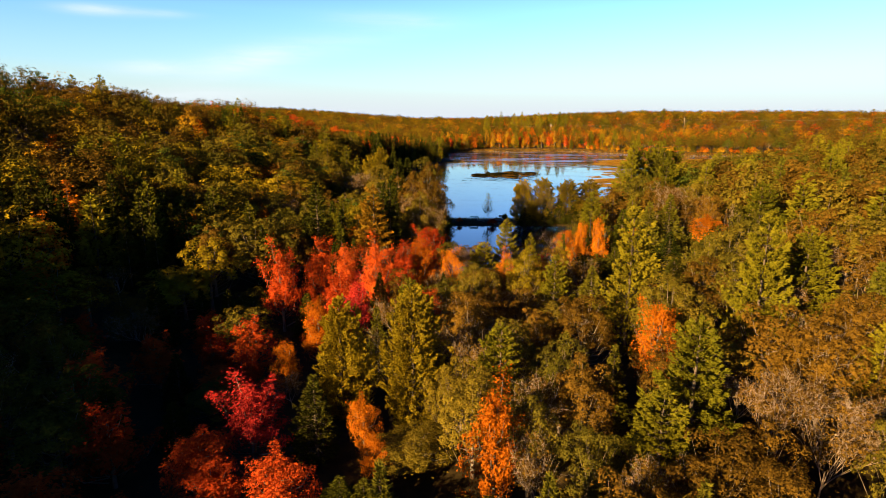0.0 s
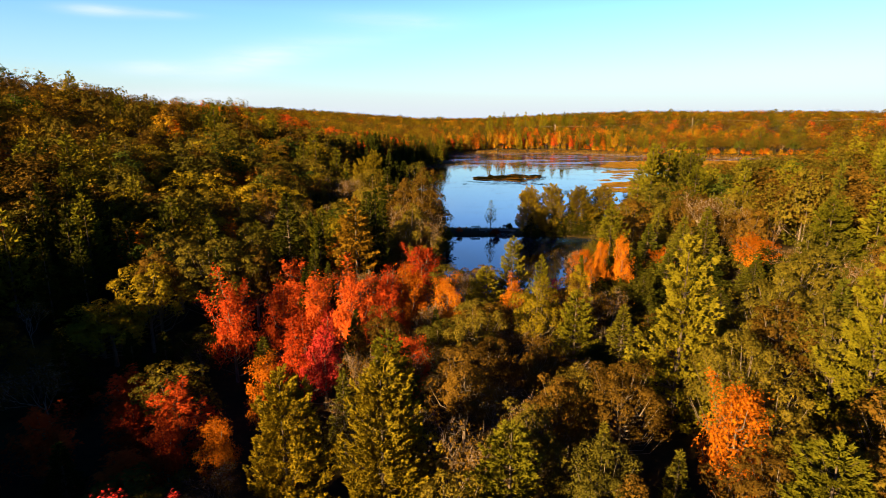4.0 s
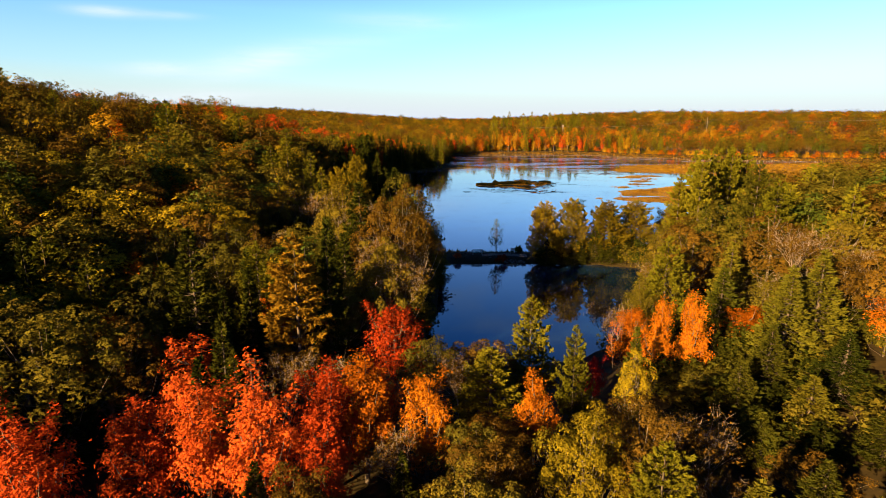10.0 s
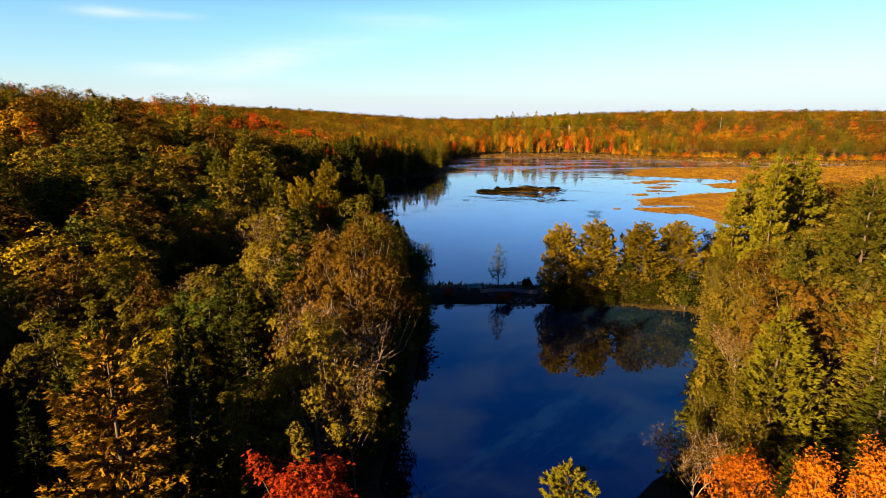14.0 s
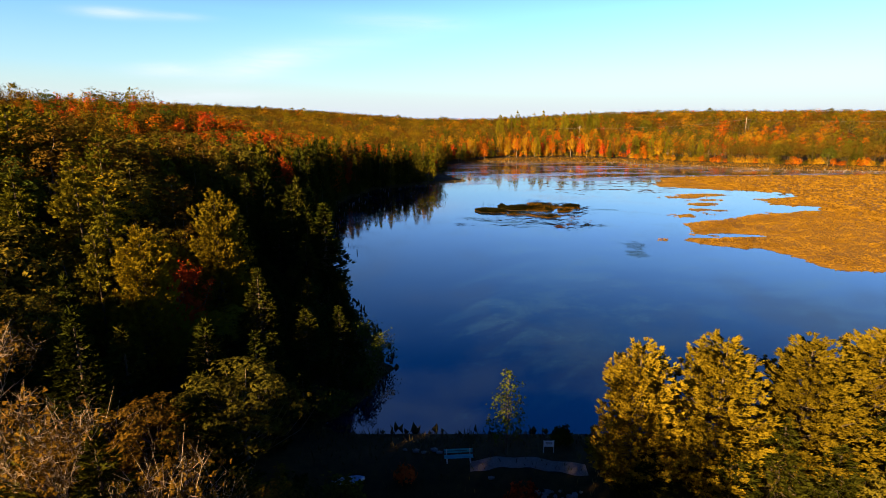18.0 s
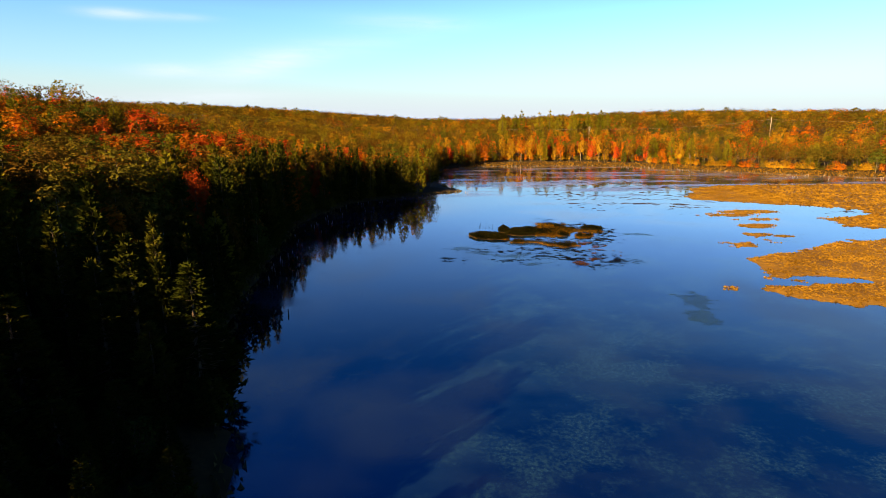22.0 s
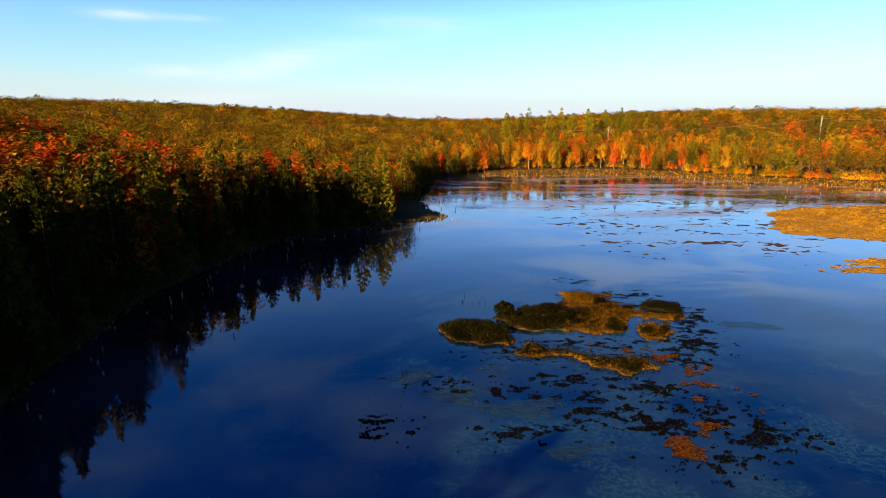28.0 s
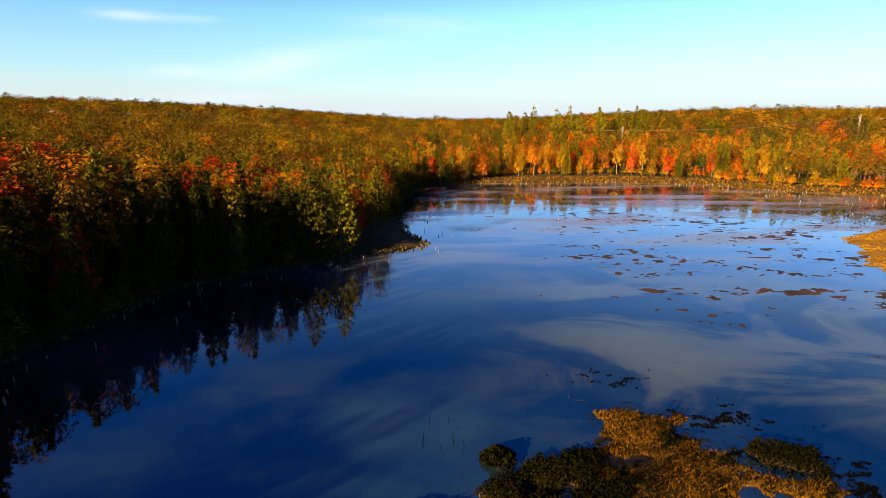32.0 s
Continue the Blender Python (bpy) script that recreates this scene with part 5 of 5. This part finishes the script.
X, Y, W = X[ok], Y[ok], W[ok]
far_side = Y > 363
# near shore takes darker blades, for dull grass and for the bank's shade
for who, blade_mat, text in ((far_side, GRASS["sedge"], "dry golden grass along the far lake shore"), (~far_side, GRASS["bank"], "dull green brown grass, darkened along the shaded bank")):
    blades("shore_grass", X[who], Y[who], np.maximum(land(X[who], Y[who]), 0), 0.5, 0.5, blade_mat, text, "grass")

# ---------------------------------------------------------------- power line beyond the far shore
MAT["pole_wood"] = surface("weathered_pole_wood", [(0.3, (0.128, 0.096, 0.0704)), (0.7, (0.243, 0.192, 0.147))], 4.0, 0.9, 0.4, stretch=(1, 1, 0.1))
MAT["wire"] = surface("aluminium_wire", [(0.3, (0.128, 0.109, 0.0832)), (0.7, (0.192, 0.166, 0.128))], 3.0, 0.6, 0.0)


def part(name, v, f, mat, parent, label=""):
    ob = mesh_object(name, v, f, mat, parent)
    return tagged(ob, label) if label else ob


def bevel_part(name, dims, centre, mat, parent, bevel=0.015, label="", turn=None):
    bm = bmesh.new()
    bmesh.ops.create_cube(bm, size=1.0, matrix=Matrix.Translation(centre) @ (turn or Matrix.Identity(4)) @ Matrix.Diagonal((*dims, 1)))
    bmesh.ops.bevel(bm, geom=list(bm.edges), offset=bevel, segments=1, affect="EDGES")
    me = bpy.data.meshes.new(name)
    bm.to_mesh(me)
    bm.free()
    me.materials.append(mat)
    ob = new(name, me)
    ob.parent = parent
    return tagged(ob, label) if label else ob


FRAMES = [(-3.4, 674.0, 22.0), (124.0, 522.6, 20.4), (257.5, 534.4, 26.9)]
ATTACH = []
for (x, y, tip) in FRAMES:
    z = float(land(x, y))
    h = tip - z
    turn = math.atan2(-0.45, 0.9) + math.pi / 2
    top = new("power_pole")
    top.matrix_world = Matrix.Translation((x, y, z)) @ Matrix.Rotation(turn, 4, "Z")
    tagged(top, "twin pole wooden power line frame above the woods", "power pole", group="power line poles")
    for sx in (-1.5, 1.5):
        v, f = tube([(sx, 0, -1), (sx, 0, h * 0.5), (sx, 0, h)], [0.2, 0.17, 0.14], 8)
        part("pole", v, f, MAT["pole_wood"], top)
    arm = bevel_part("crossarm", (7.2, 0.16, 0.24), (0, 0.2, h - 1.1), MAT["pole_wood"], top)
    for sgn in (-1, 1):
        v, f = tube([(1.5 * sgn, 0, h - 3.2), (-1.5 * sgn, 0.05, h - 1.2)], [0.07, 0.07], 6)
        part("brace", v, f, MAT["pole_wood"], top)
    here = []
    for sx in (-3.4, 0.0, 3.4):
        v, f = tube([(sx, 0.2, h - 1.2), (sx, 0.2, h - 1.5), (sx, 0.2, h - 1.9)], [0.07, 0.12, 0.05], 6)
        part("insulator", v, f, MAT["wire"], arm, "string of grey insulators")
        here.append(top.matrix_world @ Vector((sx, 0.2, h - 1.9)))
    ATTACH.append(here)


def wire(a, b, sag, r=0.014):
    pts_ = [a.lerp(b, k / 16) - Vector((0, 0, sag * 4 * (k / 16) * (1 - k / 16))) for k in range(17)]
    v, f = tube(pts_, [r] * 17, 3)
    tagged(mesh_object("power_line", v, f, MAT["wire"]), "sagging overhead power line", "cable", group="power lines")


for a, b in zip(ATTACH, ATTACH[1:]):
    for p, q in zip(a, b):
        wire(p, q, 2.2)
for p in ATTACH[-1]:
    wire(p, p + Vector((190, -45, 3)), 3.0)

# ---------------------------------------------------------------- the dam between lake and pond
MAT["stone"] = surface("grey_field_stone", [(0.3, (0.06, 0.05, 0.035)), (0.7, (0.17, 0.14, 0.1))], 3.0, 0.85, 0.5, second=((0.12, 0.12, 0.12), 0.6))
MAT["gravel"] = surface("grey_gravel", [(0.3, (0.08, 0.062, 0.045)), (0.7, (0.19, 0.15, 0.11))], 9.0, 0.9, 0.6)
MAT["teal"] = surface("teal_paint", [(0.3, (0.03, 0.19, 0.17)), (0.7, (0.05, 0.27, 0.24))], 5.0, 0.5, 0.15)
MAT["white_paint"] = surface("white_paint", [(0.3, (0.4, 0.4, 0.38)), (0.7, (0.6, 0.6, 0.57))], 4.0, 0.5, 0.1)
MAT["old_plank"] = surface("old_grey_plank", [(0.3, (0.22, 0.2, 0.17)), (0.7, (0.45, 0.42, 0.37))], 5.0, 0.85, 0.4, stretch=(0.15, 1, 1))

X, Y = rng.uniform(4, 52, 9000), rng.uniform(126.5, 139, 9000)
ok = (water_distance(X, Y) > -0.3) & ((Y > 135) | (Y < 129.5) | (rng.random(9000) < 0.25))
blades("dam_grass", X[ok], Y[ok], np.maximum(land(X[ok], Y[ok]), 0), 0.42, 0.09, GRASS["bank"], "rough dark grass and weeds on the earth dam", "grass")

bench = new("bench")
bz = float(land(16.4, 133.2))
bench.matrix_world = Matrix.Translation((16.4, 133.2, bz)) @ Matrix.Rotation(radians(4), 4, "Z")
tagged(bench, "teal painted slatted park bench on the dam", "bench")
for k in range(3):
    bevel_part("seat_slat", (2.1, 0.13, 0.04), (0, -0.2 + 0.16 * k, 0.45), MAT["teal"], bench)
for k in range(2):
    bevel_part("back_slat", (2.1, 0.035, 0.14), (0, 0.27, 0.62 + 0.19 * k), MAT["teal"], bench)
for sx in (-0.85, 0.85):
    bevel_part("leg", (0.07, 0.45, 0.44), (sx, -0.02, 0.215), MAT["old_plank"], bench)
    bevel_part("back_post", (0.07, 0.05, 0.6), (sx, 0.235, 0.62), MAT["old_plank"], bench)

board = new("notice_board")
board.matrix_world = Matrix.Translation((23.2, 134.4, float(land(23.2, 134.4))))
tagged(board, "small white notice board on two posts", "sign")
panel = bevel_part("panel", (0.74, 0.03, 0.5), (0, -0.03, 0.75), MAT["white_paint"], board, label="plain white panel with grey bars")
for sx in (-0.38, 0.38):
    bevel_part("post", (0.06, 0.06, 1.05), (sx, 0.0, 0.5), MAT["old_plank"], board)
for k in range(3):
    bevel_part("text_bar", (0.5, 0.006, 0.04), (0, -0.049, 0.87 - 0.11 * k), MAT["stone"], panel, 0.001)


def stone_mesh(seed):
    r2 = random.Random(seed)
    bm = bmesh.new()
    bmesh.ops.create_icosphere(bm, subdivisions=1, radius=0.5)
    for w in bm.verts:
        w.co *= r2.uniform(0.75, 1.2)
        w.co.z *= 0.65
    me = bpy.data.meshes.new("stone")
    bm.to_mesh(me)
    bm.free()
    me.materials.append(MAT["stone"])
    return me


STONES = [stone_mesh(k) for k in range(4)]
pile = new("stone_spillway")
tagged(pile, "bank of loose grey field stones at the pond", "stones")
pile.location = (22.6, 129.0, 0)
for k in range(90):
    x, y = rng.uniform(-1.6, 2.0), rng.uniform(-1.9, 1.6)
    ob = new("stone", STONES[k % 4])
    ob.parent = pile
    size = rng.uniform(0.2, 0.55)
    zz = float(land(22.6 + x, 129.0 + y))
    ob.matrix_basis = Matrix.Translation((x, y, max(zz, -0.1) + size * 0.12)) @ Euler((rng.uniform(-0.3, 0.3), rng.uniform(-0.3, 0.3), rng.uniform(0, 6))).to_matrix().to_4x4() @ Matrix.Diagonal((size, size, size, 1))
for k, (x, y, size) in enumerate(((13.2, 134.7, 0.45), (13.8, 134.5, 0.35), (14.6, 134.8, 0.5), (15.0, 134.4, 0.4), (25.2, 136.4, 0.5), (18.6, 131.6, 0.4), (12.4, 134.9, 0.3))):
    ob = new("boulder", STONES[k % 4])
    ob.matrix_world = Matrix.Translation((x, y, float(land(x, y)) + size * 0.15)) @ Matrix.Diagonal((size * 1.4, size, size, 1))
    tagged(ob, "pale boulder lying on the dam", "boulder", group="boulders on the dam")

xs = np.linspace(17.2, 25.5, 26)
centre = 132.6 + 0.5 * np.sin((xs - 17) * 0.5)
v = np.concatenate([np.stack([xs, centre - 0.55 + 0.1 * np.sin(xs * 3), land(xs, centre - 0.55) + 0.03], -1), np.stack([xs, centre + 0.55 + 0.1 * np.cos(xs * 2.3), land(xs, centre + 0.55) + 0.03], -1)])
f = np.array([(k, k + 1, k + 27, k + 26) for k in range(25)])
tagged(mesh_object("gravel_path", v, f, MAT["gravel"]), "narrow grey gravel path over the dam", "path", kind="structure")

rowboat = new("rowing_boat")
rowboat.matrix_world = Matrix.Translation((8.7, 131.2, float(land(8.7, 131.2)) + 0.05)) @ Matrix.Rotation(radians(12), 4, "Z") @ Matrix.Scale(0.75, 4)
tagged(rowboat, "small pale rowing boat drawn up on the bank", "boat")
sec = []
for k in range(9):
    u = k / 8 * 2 - 1
    half = 0.55 * (1 - abs(u) ** 3) + 0.02
    for a in np.linspace(-1, 1, 7):
        sec.append((u * 1.5, half * math.sin(a * 1.35), 0.42 - 0.4 * math.cos(a * 1.35) + 0.12 * u * u))
f = np.array([(k * 7 + j, k * 7 + j + 1, k * 7 + j + 8, k * 7 + j + 7) for k in range(8) for j in range(6)])
hull = part("hull", sec, f, MAT["white_paint"], rowboat)
thick = hull.modifiers.new("thickness", "SOLIDIFY")
thick.thickness = 0.04
for u in (-0.6, 0.5):
    bevel_part("thwart", (0.22, 0.95, 0.03), (u, 0, 0.3), MAT["old_plank"], rowboat)

plank = new("plank_gate")
plank.matrix_world = Matrix.Translation((10.9, 87.2, float(land(10.9, 87.2)))) @ Matrix.Rotation(radians(76), 4, "Z")
tagged(plank, "pale planks laid over the outlet of the pond", "footbridge")
for k in range(2):
    bevel_part("board", (2.6, 0.17, 0.06), (0, 0.2 * k, 0.12), MAT["old_plank"], plank)
for sx in (-1.1, 1.1):
    bevel_part("bearer", (0.14, 0.5, 0.12), (sx, 0.1, 0.03), MAT["old_plank"], plank)


def bush(x, y, height, radius, leaf, label, leaves=700):
    (wv, wf), (lv, lf) = broadleaf(height, radius, leaves, 0.2, 0.08, 26, limbs=6, sides=3)
    top = new("bush")
    top.location = (x, y, float(land(x, y)))
    tagged(top, label, "bush", group="bushes by the water")
    part("stem", wv * np.array([0.6, 0.6, 1]), wf, MAT["bark"], top)
    part("crown", lv, lf, MAT[leaf], top)


bush(20.5, 129.3, 1.5, 1.0, "red", "dark red bush on the face of the dam")
bush(12.6, 131.5, 1.0, 0.8, "red", "small red brown bush on the dam", 300)
bush(24.6, 136.2, 1.3, 0.8, "hemlock", "dark green bush at the water's edge")
for x, y, h, r in ((6.0, 140.5, 2.6, 1.6), (8.0, 145.5, 3.2, 1.8), (8.8, 150.5, 3.4, 1.9), (6.2, 155.5, 3.2, 2.0), (2.5, 161, 3.4, 2.2), (4.0, 148, 4.2, 2.4), (1.0, 155, 4.4, 2.4), (-2, 167, 3.6, 2.2), (-7, 178, 3.6, 2.2)):
    bush(x, y, h, r, "green", "dense dark shrub overhanging the lake", 900)

sapling = new("young_birch")
sapling.location = (20.0, 134.2, float(land(20.0, 134.2)))
tagged(sapling, "slender young tree with thin green leaves", "tree")
(wv, wf), (lv, lf) = broadleaf(6.6, 1.25, 1100, 0.17, 0.06, 34, narrow=0.85, limbs=12, sides=4)
part("trunk", wv * np.array([0.45, 0.45, 1]), wf, MAT["bark"], sapling)
part("crown", lv, lf, MAT["green"], sapling)
